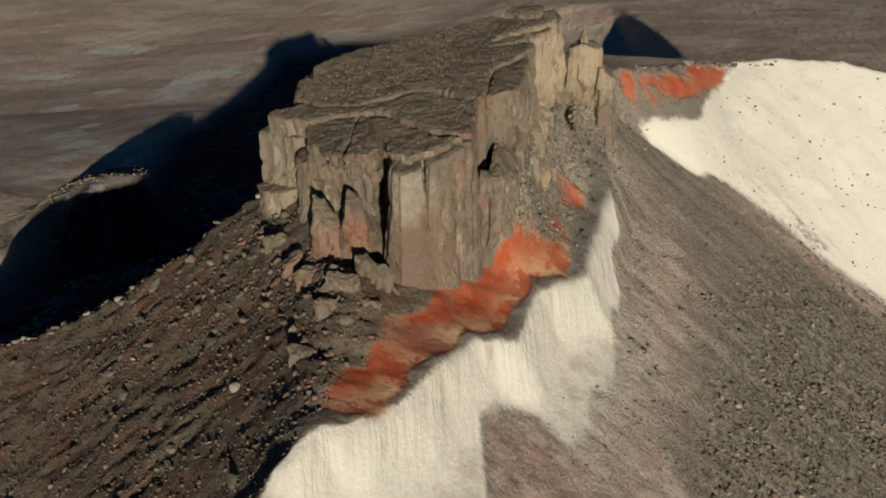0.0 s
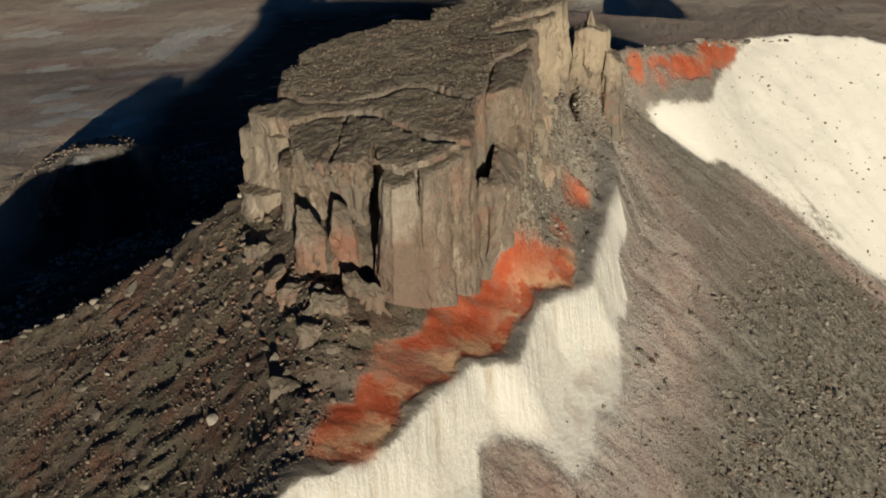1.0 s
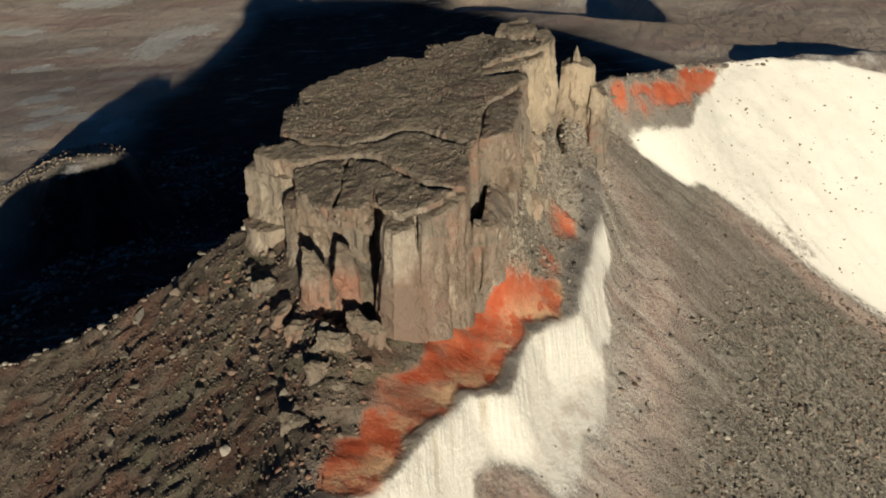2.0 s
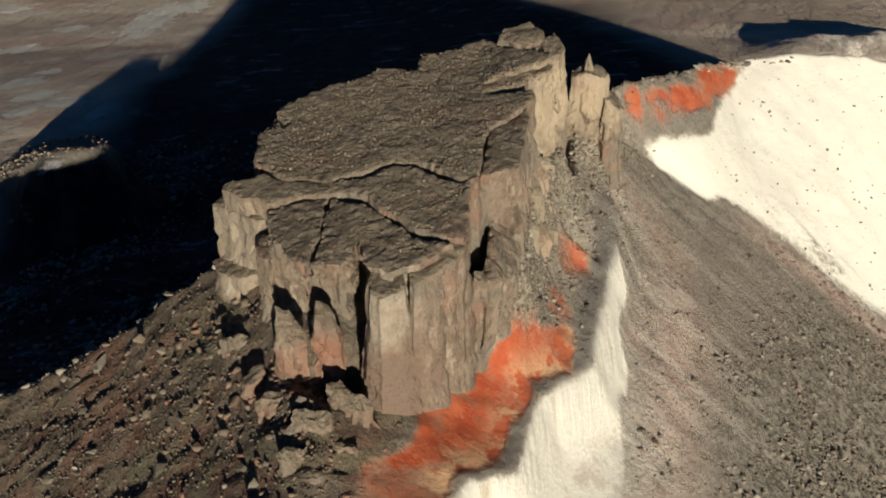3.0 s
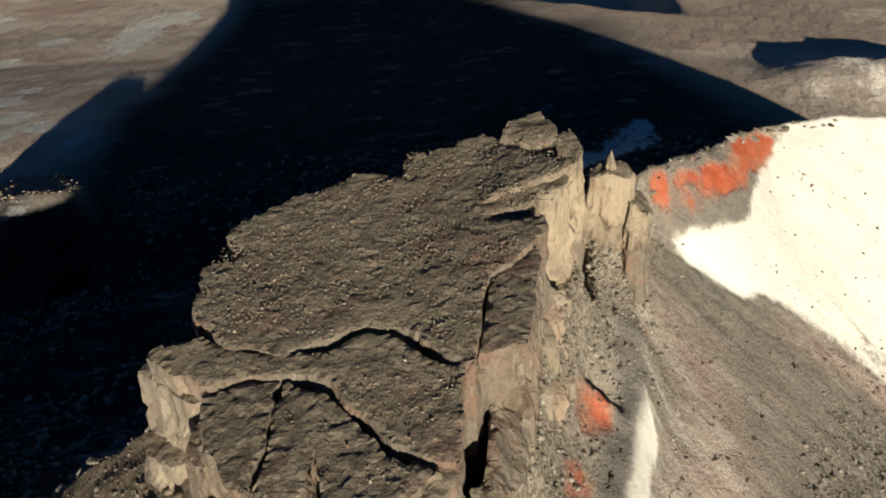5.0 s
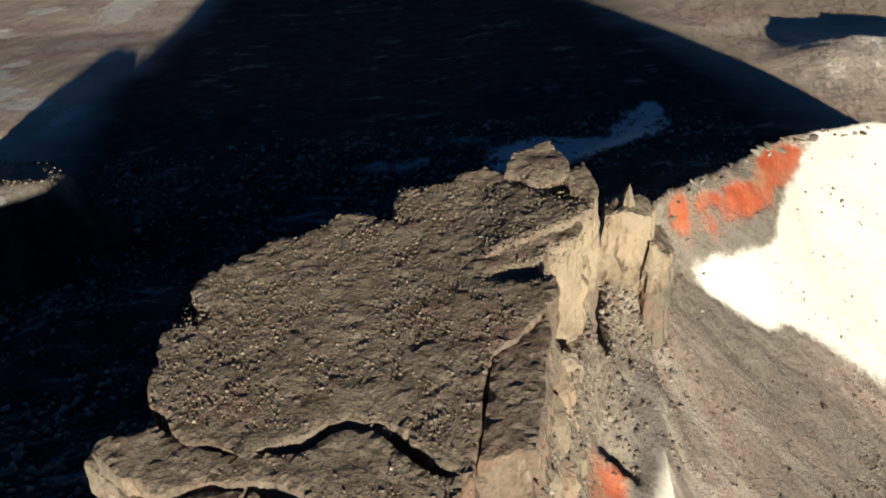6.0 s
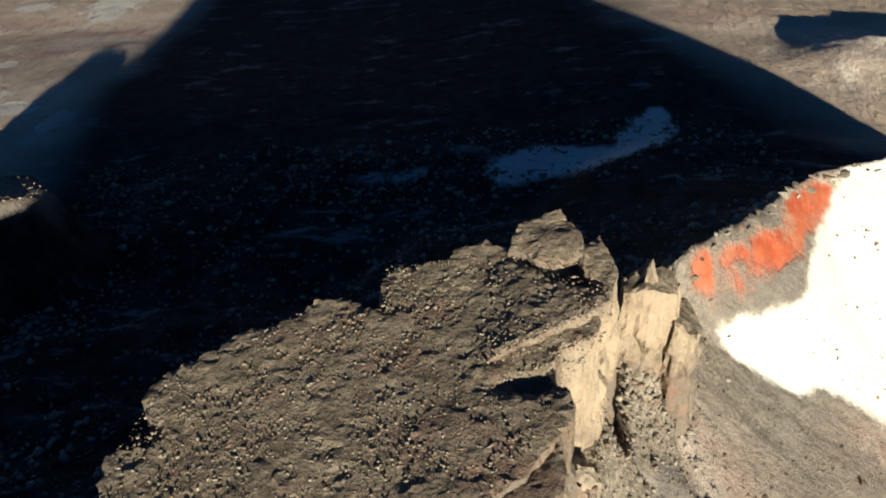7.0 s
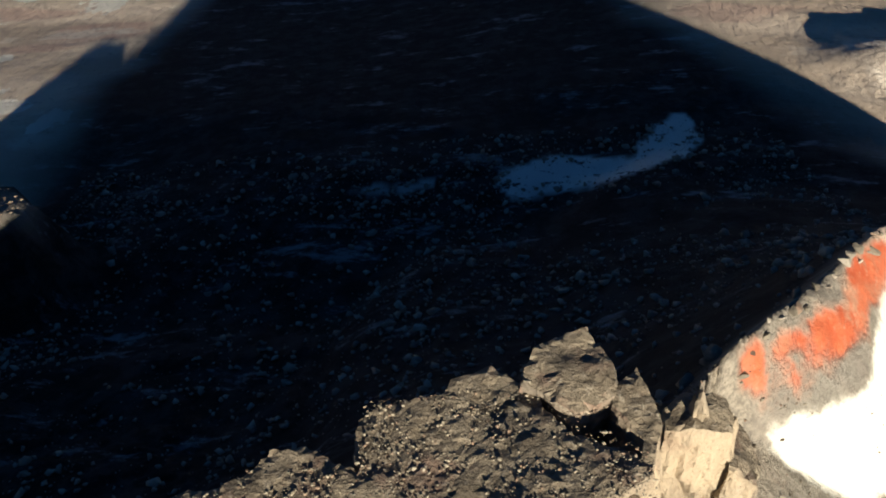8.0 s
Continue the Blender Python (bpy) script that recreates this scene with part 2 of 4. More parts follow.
class Net:
    """A short way to write node trees."""

    def __init__(self, name, rough=0.92):
        self.mat = material(name, (0.3, 0.3, 0.3), rough)
        self.tree = self.mat.node_tree
        self.bsdf = self.tree.nodes["Principled BSDF"]
        self.co = self.tree.nodes.new("ShaderNodeNewGeometry").outputs["Position"]

    def put(self, socket, value):
        if hasattr(value, "is_linked"):
            self.tree.links.new(value, socket)
        else:
            socket.default_value = value

    def noise(self, scale, detail=4, rough=0.6, co=None, kind="ShaderNodeTexNoise"):
        n = self.tree.nodes.new(kind)
        self.put(n.inputs["Vector"], co or self.co)
        n.inputs["Scale"].default_value = scale
        if kind == "ShaderNodeTexNoise":
            n.inputs["Detail"].default_value, n.inputs["Roughness"].default_value = detail, rough
            return n.outputs["Fac"]
        return n.outputs["Distance"]

    def stretch(self, sx, sy, sz):
        n = self.tree.nodes.new("ShaderNodeMapping")
        self.put(n.inputs["Vector"], self.co)
        n.inputs["Scale"].default_value = (sx, sy, sz)
        return n.outputs[0]

    def attr(self, name):
        n = self.tree.nodes.new("ShaderNodeAttribute")
        n.attribute_name = name
        return n.outputs["Fac"]

    def level(self, fac, lo, hi, a=0.0, b=1.0):
        n = self.tree.nodes.new("ShaderNodeMapRange")
        n.interpolation_type = "SMOOTHSTEP"
        self.put(n.inputs["Value"], fac)
        for key, v in (("From Min", lo), ("From Max", hi), ("To Min", a), ("To Max", b)):
            n.inputs[key].default_value = v
        return n.outputs[0]

    def math(self, op, a, b=0.0):
        n = self.tree.nodes.new("ShaderNodeMath")
        n.operation = op
        self.put(n.inputs[0], a)
        self.put(n.inputs[1], b)
        return n.outputs[0]

    def mix(self, fac, a, b):
        n = self.tree.nodes.new("ShaderNodeMix")
        n.data_type = "RGBA"
        self.put(n.inputs["Factor"], fac)
        for s, v in (("A", a), ("B", b)):
            sock = [i for i in n.inputs if i.name == s and i.type == "RGBA"][0]
            self.put(sock, (*v, 1) if isinstance(v, tuple) else v)
        return [o for o in n.outputs if o.type == "RGBA"][0]

    def bump(self, height, dist, strength=1.0, normal=None):
        n = self.tree.nodes.new("ShaderNodeBump")
        n.inputs["Distance"].default_value, n.inputs["Strength"].default_value = dist, strength
        self.put(n.inputs["Height"], height)
        if normal:
            self.put(n.inputs["Normal"], normal)
        return n.outputs[0]

    def done(self, colour, normal=None):
        self.put(self.bsdf.inputs["Base Color"], colour)
        if normal:
            self.put(self.bsdf.inputs["Normal"], normal)
        return self.mat


def ground_material():
    n = Net("mountain_ground")
    big, mid, fine = n.noise(0.05, 3), n.noise(0.35, 4), n.noise(2.0, 5, 0.75)
    grit = n.noise(0.9, 3, 0.6, kind="ShaderNodeTexVoronoi")
    scree = n.mix(n.level(mid, 0.35, 0.65), (0.21, 0.192, 0.158), (0.315, 0.288, 0.238))
    scree = n.mix(n.level(big, 0.42, 0.62), scree, (0.27, 0.232, 0.192))
    scree = n.mix(n.level(fine, 0.54, 0.72, 0, 0.6), scree, (0.50, 0.465, 0.40))
    scree = n.mix(n.level(fine, 0.46, 0.34, 0, 0.6), scree, (0.14, 0.125, 0.105))
    spot = n.tree.nodes.new("ShaderNodeSeparateXYZ")
    n.put(spot.inputs[0], n.co)
    down = n.math("SUBTRACT", n.math("MULTIPLY", spot.outputs[0], 0.93), n.math("MULTIPLY", spot.outputs[1], 0.37))
    over = n.math("ADD", n.math("MULTIPLY", spot.outputs[0], 0.37), n.math("MULTIPLY", spot.outputs[1], 0.93))
    flow = n.tree.nodes.new("ShaderNodeCombineXYZ")
    n.put(flow.inputs[0], n.math("MULTIPLY", down, 0.16))
    n.put(flow.inputs[1], over)
    drift = n.noise(0.45, 6, 0.7, flow.outputs[0])
    scree = n.mix(n.level(drift, 0.50, 0.68, 0, 0.6), scree, (0.47, 0.425, 0.36))
    scree = n.mix(n.level(drift, 0.46, 0.34, 0, 0.6), scree, (0.155, 0.142, 0.118))
    scree = n.mix(n.level(n.noise(0.2, 4, 0.6, flow.outputs[0]), 0.54, 0.66, 0, 0.3), scree, (0.36, 0.275, 0.23))
    left = n.mix(n.level(mid, 0.35, 0.65), (0.128, 0.10, 0.074), (0.228, 0.183, 0.138))
    left = n.mix(n.level(n.noise(0.12, 4), 0.47, 0.61, 0, 0.8), left, (0.225, 0.12, 0.085))
    left = n.mix(n.level(n.noise(0.09, 4, 0.6, n.stretch(1.0, 1.4, 1.0)), 0.50, 0.62, 0, 0.75), left, (0.19, 0.175, 0.115))
    left = n.mix(n.level(fine, 0.52, 0.70, 0, 0.75), left, (0.31, 0.255, 0.20))
    left = n.mix(n.level(fine, 0.46, 0.36, 0, 0.7), left, (0.05, 0.045, 0.035))
    colour = n.mix(n.attr("left"), scree, left)
    heap = n.mix(n.level(n.noise(1.4, 4, 0.75), 0.38, 0.62), (0.16, 0.135, 0.10), (0.54, 0.47, 0.365))
    colour = n.mix(n.attr("rubble"), colour, heap)
    chips = n.level(n.noise(1.1, 5, 0.8), 0.36, 0.64)
    colour = n.mix(n.math("MULTIPLY", n.attr("coarse"), 0.85), colour, n.mix(chips, (0.055, 0.05, 0.04), (0.42, 0.38, 0.31)))
    blush = n.mix(n.level(n.noise(0.3, 5, 0.7), 0.38, 0.62), (0.47, 0.335, 0.28), (0.64, 0.52, 0.44))
    blush = n.mix(n.level(fine, 0.46, 0.36, 0, 0.5), blush, (0.22, 0.165, 0.135))
    colour = n.mix(n.math("MULTIPLY", n.attr("pink"), n.level(mid, 0.2, 0.5)), colour, blush)
    colour = n.mix(n.math("MULTIPLY", n.attr("dust"), n.level(n.noise(0.8, 6, 0.75, flow.outputs[0]), 0.32, 0.56)), colour, (0.66, 0.61, 0.53))
    line = n.tree.nodes.new("ShaderNodeCombineXYZ")
    where = n.tree.nodes.new("ShaderNodeSeparateXYZ")
    n.put(where.inputs[0], n.co)
    sway = n.math("MULTIPLY", n.noise(0.5, 3), 0.9)
    n.put(line.inputs[0], n.math("ADD", sway, n.math("ADD", where.outputs[0], n.math("MULTIPLY", where.outputs[1], 0.12))))
    n.put(line.inputs[1], n.math("MULTIPLY", n.attr("drop"), 0.06))
    streak = n.noise(0.75, 3, 0.6, line.outputs[0])
    plain = n.mix(n.level(n.noise(0.012, 5, 0.6, n.stretch(1.0, 1.5, 1.0)), 0.40, 0.60), (0.62, 0.50, 0.385), (0.84, 0.70, 0.555))
    plain = n.mix(n.level(n.noise(0.009, 3, 0.5, n.stretch(1.0, 2.0, 1.0)), 0.54, 0.62, 0, 0.7), plain, (0.66, 0.46, 0.37))
    plain = n.mix(n.level(n.noise(0.014, 5, 0.68, n.stretch(0.9, 1.4, 1.0)), 0.56, 0.64, 0, 0.75), plain, (0.84, 0.76, 0.65))
    plain = n.mix(n.level(n.noise(0.25, 4, 0.7), 0.42, 0.32, 0, 0.45), plain, (0.30, 0.24, 0.19))
    # near-black with paler patches: the mountain's own shade put into the ground colour
    shade_tone = n.mix(n.level(n.noise(0.15, 5, 0.7), 0.42, 0.62), (0.015, 0.016, 0.017), (0.05, 0.05, 0.05))
    shade_tone = n.mix(n.level(n.noise(0.05, 5, 0.75, n.stretch(1.0, 2.2, 1.0)), 0.56, 0.68, 0, 0.8), shade_tone, (0.36, 0.36, 0.36))
    colour = n.mix(n.attr("shade_tone"), colour, shade_tone)
    plain = n.mix(n.level(n.math("ADD", n.attr("chalk"), n.math("MULTIPLY", n.math("SUBTRACT", n.noise(0.2, 5, 0.75, n.stretch(1.0, 0.5, 1.0)), 0.5), 1.8)), 0.36, 0.52), plain, (0.95, 0.90, 0.79))
    colour = n.mix(n.attr("plain"), colour, plain)
    rocky = n.mix(n.level(n.noise(0.09, 5, 0.7, n.stretch(1.0, 0.35, 1.0)), 0.42, 0.58), (0.46, 0.40, 0.345), (0.93, 0.88, 0.79))
    colour = n.mix(n.attr("knoll"), colour, rocky)
    colour = n.mix(n.math("MULTIPLY", n.attr("snow"), n.level(n.noise(0.35, 4, 0.7), 0.34, 0.42)), colour, (0.96, 0.92, 0.85))
    grey = n.mix(mid, (0.20, 0.185, 0.165), (0.29, 0.265, 0.235))
    ash = n.mix(n.math("MULTIPLY", n.level(streak, 0.50, 0.36), n.math("MULTIPLY", n.level(n.attr("flutes"), 0, 1, 0.0, 0.75), n.level(n.noise(0.3, 3), 0.36, 0.6, 0.3, 1.0))), (0.83, 0.80, 0.71), (0.60, 0.51, 0.37))
    ash = n.mix(n.level(fine, 0.62, 0.72, 0, 0.45), ash, (0.45, 0.42, 0.36))
    ash = n.mix(n.level(n.noise(0.16, 4, 0.7), 0.56, 0.68, 0, 0.5), ash, (0.70, 0.71, 0.63))
    toe = n.math("MULTIPLY", n.level(n.attr("drop"), 2.0, 4.5), n.level(n.attr("drop"), 18, 12))
    ash = n.mix(n.math("MULTIPLY", toe, n.level(n.noise(0.45, 5, 0.7), 0.50, 0.62, 0, 0.5)), ash, (0.60, 0.50, 0.42))
    cover = n.level(n.math("ADD", n.attr("ash"), n.math("MULTIPLY", n.math("SUBTRACT", n.noise(0.9, 5, 0.75), 0.5), 1.1)), 0.25, 0.75)
    colour = n.mix(cover, colour, ash)
    colour = n.mix(n.attr("grey"), colour, grey)
    oxide = n.mix(n.level(mid, 0.35, 0.65), (0.47, 0.095, 0.040), (0.56, 0.15, 0.07))
    oxide = n.mix(n.level(n.noise(0.2, 5, 0.65), 0.50, 0.66, 0, 0.75), oxide, (0.40, 0.19, 0.12))
    oxide = n.mix(n.level(n.noise(0.17, 4, 0.6), 0.54, 0.66, 0, 0.7), oxide, (0.44, 0.28, 0.19))
    oxide = n.mix(n.level(n.noise(1.2, 3, 0.6), 0.60, 0.72, 0, 0.4), oxide, (0.46, 0.30, 0.21))
    edge = n.level(n.math("ADD", n.attr("oxide"), n.math("MULTIPLY", n.math("SUBTRACT", n.noise(0.4, 5, 0.62), 0.5), 1.2)), 0.12, 0.9)
    oxide = n.mix(n.level(edge, 0.75, 0.1, 0, 0.7), oxide, (0.55, 0.32, 0.21))
    foot = n.math("MULTIPLY", n.level(n.attr("drop"), -4.2, -1.2), n.level(n.attr("drop"), 2.0, 0.5))
    oxide = n.mix(n.math("MULTIPLY", foot, n.level(n.noise(0.26, 4, 0.65), 0.44, 0.55, 0, 0.85)), oxide, (0.76, 0.50, 0.29))
    colour = n.mix(edge, colour, oxide)
    stone = n.math("MULTIPLY", n.level(n.attr("ash"), 0.0, 1.0, 1.0, 0.25), n.level(edge, 0, 1, 1.0, 0.4))
    nm = n.bump(n.math("MULTIPLY", fine, stone), 0.36, 1.0, n.bump(n.math("MULTIPLY", mid, stone), 1.0, 0.6))
    nm = n.bump(n.math("MULTIPLY", n.noise(0.11, 6, 0.62, n.stretch(1.0, 0.45, 1.0)), n.attr("plain")), 3.5, 0.9, nm)
    nm = n.bump(n.math("MULTIPLY", streak, n.attr("flutes")), 0.5, 0.6, nm)
    return n.done(colour, nm)


def mesa_material():
    n = Net("mesa_rock")
    geo = n.tree.nodes.new("ShaderNodeNewGeometry")
    sep = n.tree.nodes.new("ShaderNodeSeparateXYZ")
    n.tree.links.new(geo.outputs["True Normal"], sep.inputs[0])
    mid, fine = n.noise(0.45, 5, 0.65), n.noise(2.4, 5, 0.75)
    top = n.mix(n.level(mid, 0.35, 0.65), (0.195, 0.160, 0.116), (0.315, 0.264, 0.193))
    top = n.mix(n.level(n.noise(0.22, 4, 0.6), 0.52, 0.66, 0, 0.6), top, (0.22, 0.132, 0.105))
    top = n.mix(n.level(fine, 0.52, 0.70, 0, 0.8), top, (0.46, 0.41, 0.33))
    top = n.mix(n.level(fine, 0.45, 0.36, 0, 0.6), top, (0.10, 0.085, 0.062))
    face = n.mix(n.level(n.noise(0.7, 5, 0.65, n.stretch(1, 1, 0.7)), 0.35, 0.65), (0.20, 0.153, 0.112), (0.33, 0.262, 0.20))
    face = n.mix(n.level(n.noise(0.16, 4, 0.6), 0.44, 0.58, 0, 0.8), face, (0.235, 0.205, 0.165))
    face = n.mix(n.level(n.noise(0.3, 5, 0.7, n.stretch(1, 1, 0.5)), 0.56, 0.66, 0, 0.7), face, (0.50, 0.43, 0.335))
    face = n.mix(n.level(n.noise(0.24, 4, 0.65), 0.55, 0.64, 0, 0.75), face, (0.30, 0.19, 0.14))
    face = n.mix(n.level(fine, 0.44, 0.34, 0, 0.55), face, (0.10, 0.078, 0.055))
    rust = n.tree.nodes.new("ShaderNodeVectorMath")
    rust.operation = "DISTANCE"
    n.put(rust.inputs[0], n.co)
    rust.inputs[1].default_value = (-7.9, 75.0, 113.6)
    spot = n.level(n.math("ADD", rust.outputs["Value"], n.math("MULTIPLY", n.noise(0.5, 4), 3.0)), 4.4, 2.4)
    face = n.mix(n.math("MULTIPLY", spot, 0.6), face, (0.44, 0.16, 0.09))
    for centre, size, tone, amount in (((-3.4, 73.2, 111.5), 6.0, (0.26, 0.175, 0.13), 0.65), ((-3.6, 73.0, 118.8), 3.0, (0.54, 0.47, 0.375), 0.8), ((-16.5, 88.0, 115.0), 6.0, (0.50, 0.43, 0.33), 0.5), ((-11.5, 75.5, 112.0), 3.6, (0.40, 0.22, 0.15), 0.7), ((14.5, 110.0, 120.0), 6.0, (0.55, 0.45, 0.32), 0.75), ((19.8, 118.5, 117.0), 4.5, (0.55, 0.45, 0.32), 0.75)):
        away = n.tree.nodes.new("ShaderNodeVectorMath")
        away.operation = "DISTANCE"
        n.put(away.inputs[0], n.co)
        away.inputs[1].default_value = centre
        blot = n.level(n.math("ADD", away.outputs["Value"], n.math("MULTIPLY", n.noise(0.45, 5, 0.7), 9.0)), size + 6.5, size + 1.5)
        face = n.mix(n.math("MULTIPLY", blot, amount), face, tone)
    colour = n.mix(n.level(sep.outputs[2], 0.62, 0.86), face, top)
    crack = n.level(n.noise(0.22, 3, 0.7, n.stretch(1, 1, 0.35), kind="ShaderNodeTexVoronoi"), 0.0, 1.0)
    chip = n.noise(0.9, 5, 0.7, n.stretch(1, 1, 0.7))
    return n.done(colour, n.bump(fine, 0.2, 0.9, n.bump(mid, 0.4, 0.5, n.bump(n.math("ADD", chip, n.math("MULTIPLY", crack, 0.3)), 0.9, 0.7))))


def stone_material(name, dark, light, warm):
    n = Net(name)
    info = n.tree.nodes.new("ShaderNodeObjectInfo").outputs["Random"]
    island = n.tree.nodes.new("ShaderNodeNewGeometry").outputs["Random Per Island"]
    pick = n.math("FRACT", n.math("ADD", info, island))
    colour = n.mix(pick, dark, light)
    colour = n.mix(n.level(n.math("FRACT", n.math("MULTIPLY", pick, 7.31)), 0.72, 0.8, 0, 0.8), colour, warm)
    fine = n.noise(3.0, 4, 0.7)
    colour = n.mix(n.level(fine, 0.5, 0.7, 0, 0.5), colour, light)
    return n.done(colour, n.bump(fine, 0.2, 0.8))


PALE_ROCK = stone_material("pale_rock", (0.27, 0.225, 0.165), (0.42, 0.36, 0.28), (0.34, 0.25, 0.18))
GROUND, MESA = ground_material(), mesa_material()
STONE = stone_material("scree_stone", (0.105, 0.09, 0.07), (0.30, 0.265, 0.205), (0.23, 0.155, 0.115))
RIDGE_STONE = stone_material("ridge_stone", (0.14, 0.11, 0.082), (0.30, 0.24, 0.18), (0.30, 0.165, 0.115))
SPUR_STONE = stone_material("spur_stone", (0.20, 0.16, 0.12), (0.52, 0.44, 0.34), (0.36, 0.26, 0.19))
SLAB_STONE = stone_material("slab_stone", (0.15, 0.13, 0.095), (0.48, 0.42, 0.32), (0.30, 0.20, 0.14))
MIXED_STONE = stone_material("mixed_stone", (0.07, 0.062, 0.05), (0.46, 0.42, 0.345), (0.24, 0.17, 0.13))
PALE_STONE = stone_material("pale_stone", (0.20, 0.18, 0.15), (0.50, 0.45, 0.37), (0.38, 0.28, 0.21))


# ---- ground ----
def stepped(lo, hi, step, out_lo, out_hi, ratio):
    core = list(np.arange(lo, hi + step / 2, step))
    a, d = [core[-1]], step
    while a[-1] < out_hi:
        d *= ratio
        a.append(a[-1] + d)
    b, d = [core[0]], step
    while b[-1] > out_lo:
        d *= ratio
        b.append(b[-1] - d)
    return np.array(b[:0:-1] + core + a[1:])


def build_ground():
    xs, ys = stepped(-66, 74, 0.5, -4500, 4500, 1.045), np.concatenate([stepped(42, 166, 0.5, -3000, 250, 1.035), stepped(258, 640, 2.2, 257, 4800, 1.035)])
    gx, gy = np.meshgrid(xs, ys)
    gz = ground_height(gx, gy)
    w, h = len(xs), len(ys)
    co = np.stack([gx, gy, gz], -1).reshape(-1, 3)
    i = (np.arange(h - 1)[:, None] * w + np.arange(w - 1)[None, :]).ravel()
    quads = np.stack([i, i + 1, i + 1 + w, i + w], 1)
    me = bpy.data.meshes.new("ground")
    me.vertices.add(len(co))
    me.vertices.foreach_set("co", co.ravel())
    me.loops.add(quads.size)
    me.loops.foreach_set("vertex_index", quads.ravel())
    me.polygons.add(len(quads))
    me.polygons.foreach_set("loop_start", np.arange(0, quads.size, 4))
    me.polygons.foreach_set("use_smooth", np.ones(len(quads), bool))
    me.update(calc_edges=True)
    wob = 0.8 * fbm(gx, gy, 5, 4, 70)
    yc = np.interp(gx, CREST_X, CREST_Y)
    front = 1 - ramp(gy - yc, 0.5, 3)
    soft = ramp(gx, 3, 8) * ramp(-gy + 0.9 * gx, -62, -56) * (1 - ramp(gy, 74, 82))
    ash = np.maximum(1 - ramp(polygon_distance(gx, gy, ASH_LOW) + (0.5 + 0.4 * ramp(gx, 12, 17)) * wob, -0.5 - 2.4 * soft, 0.9 + 1.6 * soft), 1 - ramp(polygon_distance(gx, gy, ASH_HIGH) + wob, -0.9 - 2.5 * ramp(gx, 42, 60), 0.9 + 1.5 * ramp(gx, 42, 60))) * front
    patch = np.maximum.reduce([1 - ramp(polygon_distance(gx, gy, p) + 1.6 * wob, -1.8, 1.3) for p in (PINK_A, PINK_B, BROWN)])
    ash = ash * (1 - patch)
    fringe = polygon_distance(gx, gy, ASH_HIGH)
    ash = ash * (1 - 0.6 * ramp(fringe, -11, 0) * ramp(gx, 40, 54) * ramp(fbm(0.2 * (0.93 * gx - 0.37 * gy), 0.37 * gx + 0.93 * gy, 1.8, 4, 71, 0.65), -0.25, 0.5) * ramp(-gy, -150, -138))
    high = polygon_distance(gx, gy, OXIDE_HIGH)
    oxide = np.maximum.reduce([1 - ramp(polygon_distance(gx, gy, OXIDE_LOW) + 0.7 * wob, -0.7, 1.5)] + [0.66 * (1 - ramp(polygon_distance(gx, gy, OXIDE_MID) + wob, -1.3, 0.8))] + [1 - ramp(high + wob, -1.3, 1.0)])
    oxide = np.maximum(oxide, 0.5 * (1 - ramp(polygon_distance(gx, gy, OXIDE_TINGE) + wob, -1.5, 1.0)))
    s, along = line_side(gx, gy, BANK)
    grey = np.exp(-(((s + 0.75 + 0.5 * ramp(along, 62, 74) + 0.3 * wob) / (0.95 + 0.7 * ramp(along, 62, 74))) ** 4)) * ramp(along, 30, 38) * (1 - ramp(along, 96, 101))
    oxide = oxide * (1 - 0.75 * (gy > 130.5) * (1 - ramp(gx + 3 * wob, 31, 40)) * ramp(fbm(gx, gy, 3.2, 4, 131), -0.55, 0.5))
    grey = np.maximum(grey, 0.55 * (1 - ramp(high, 2.0, 4.5)) * (gy > 130.5) * (1 - ramp(gx, 41, 45)) * (gx - 26 > 1.0 * (gy - 134)) * (1 - ash))
    pink = np.exp(-(((s - 9 - 2 * wob) / 4.5) ** 2)) * ramp(along, 30, 45) * (1 - ramp(along, 80, 95)) * (1 - ash)
    pink = np.maximum(pink, np.exp(-(((polygon_distance(gx, gy, ASH_HIGH) - 2.5 - 2 * wob) / 2.6) ** 2)) * ramp(gx, 42, 54) * (1 - ash))
    pink = np.maximum(pink, 0.95 * patch)
    low = np.maximum(polygon_distance(gx, gy, ASH_LOW), 0)
    run = fbm(0.16 * (0.93 * gx - 0.37 * gy), 0.37 * gx + 0.93 * gy, 1.6, 3, 88)
    dust = (np.exp(-low / 4.2) * ramp(gx, 13, 17) * (1 - 0.8 * ramp(gy, 84, 96)) + 0.9 * ramp(run, 0.05, 0.45) * np.exp(-low / 14) * ramp(gx, 17, 21)).clip(0, 1)
    left = np.maximum(ramp(-gx, 5, 17), ramp(-s, 3.5, 7) * (1 - ramp(gy, 76, 82))) * front
    wide = 25 * fbm(gx, gy, 60, 3, 85)
    # the plain's pale colour sets in about where the mountain's cast shadow ends
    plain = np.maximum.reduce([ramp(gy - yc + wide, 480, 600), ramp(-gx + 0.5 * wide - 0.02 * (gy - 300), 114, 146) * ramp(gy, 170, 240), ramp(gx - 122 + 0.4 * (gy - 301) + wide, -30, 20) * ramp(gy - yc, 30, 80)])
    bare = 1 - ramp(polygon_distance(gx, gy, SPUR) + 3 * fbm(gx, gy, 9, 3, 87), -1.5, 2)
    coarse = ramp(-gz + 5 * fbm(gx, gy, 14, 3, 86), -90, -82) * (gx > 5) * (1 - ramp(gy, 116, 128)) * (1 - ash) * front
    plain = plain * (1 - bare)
    # painted shade: from the crest back to that shadow edge, spur left out
    shade_tone = ramp(gy - yc, 0.5, 6) * (1 - plain) * (1 - bare)
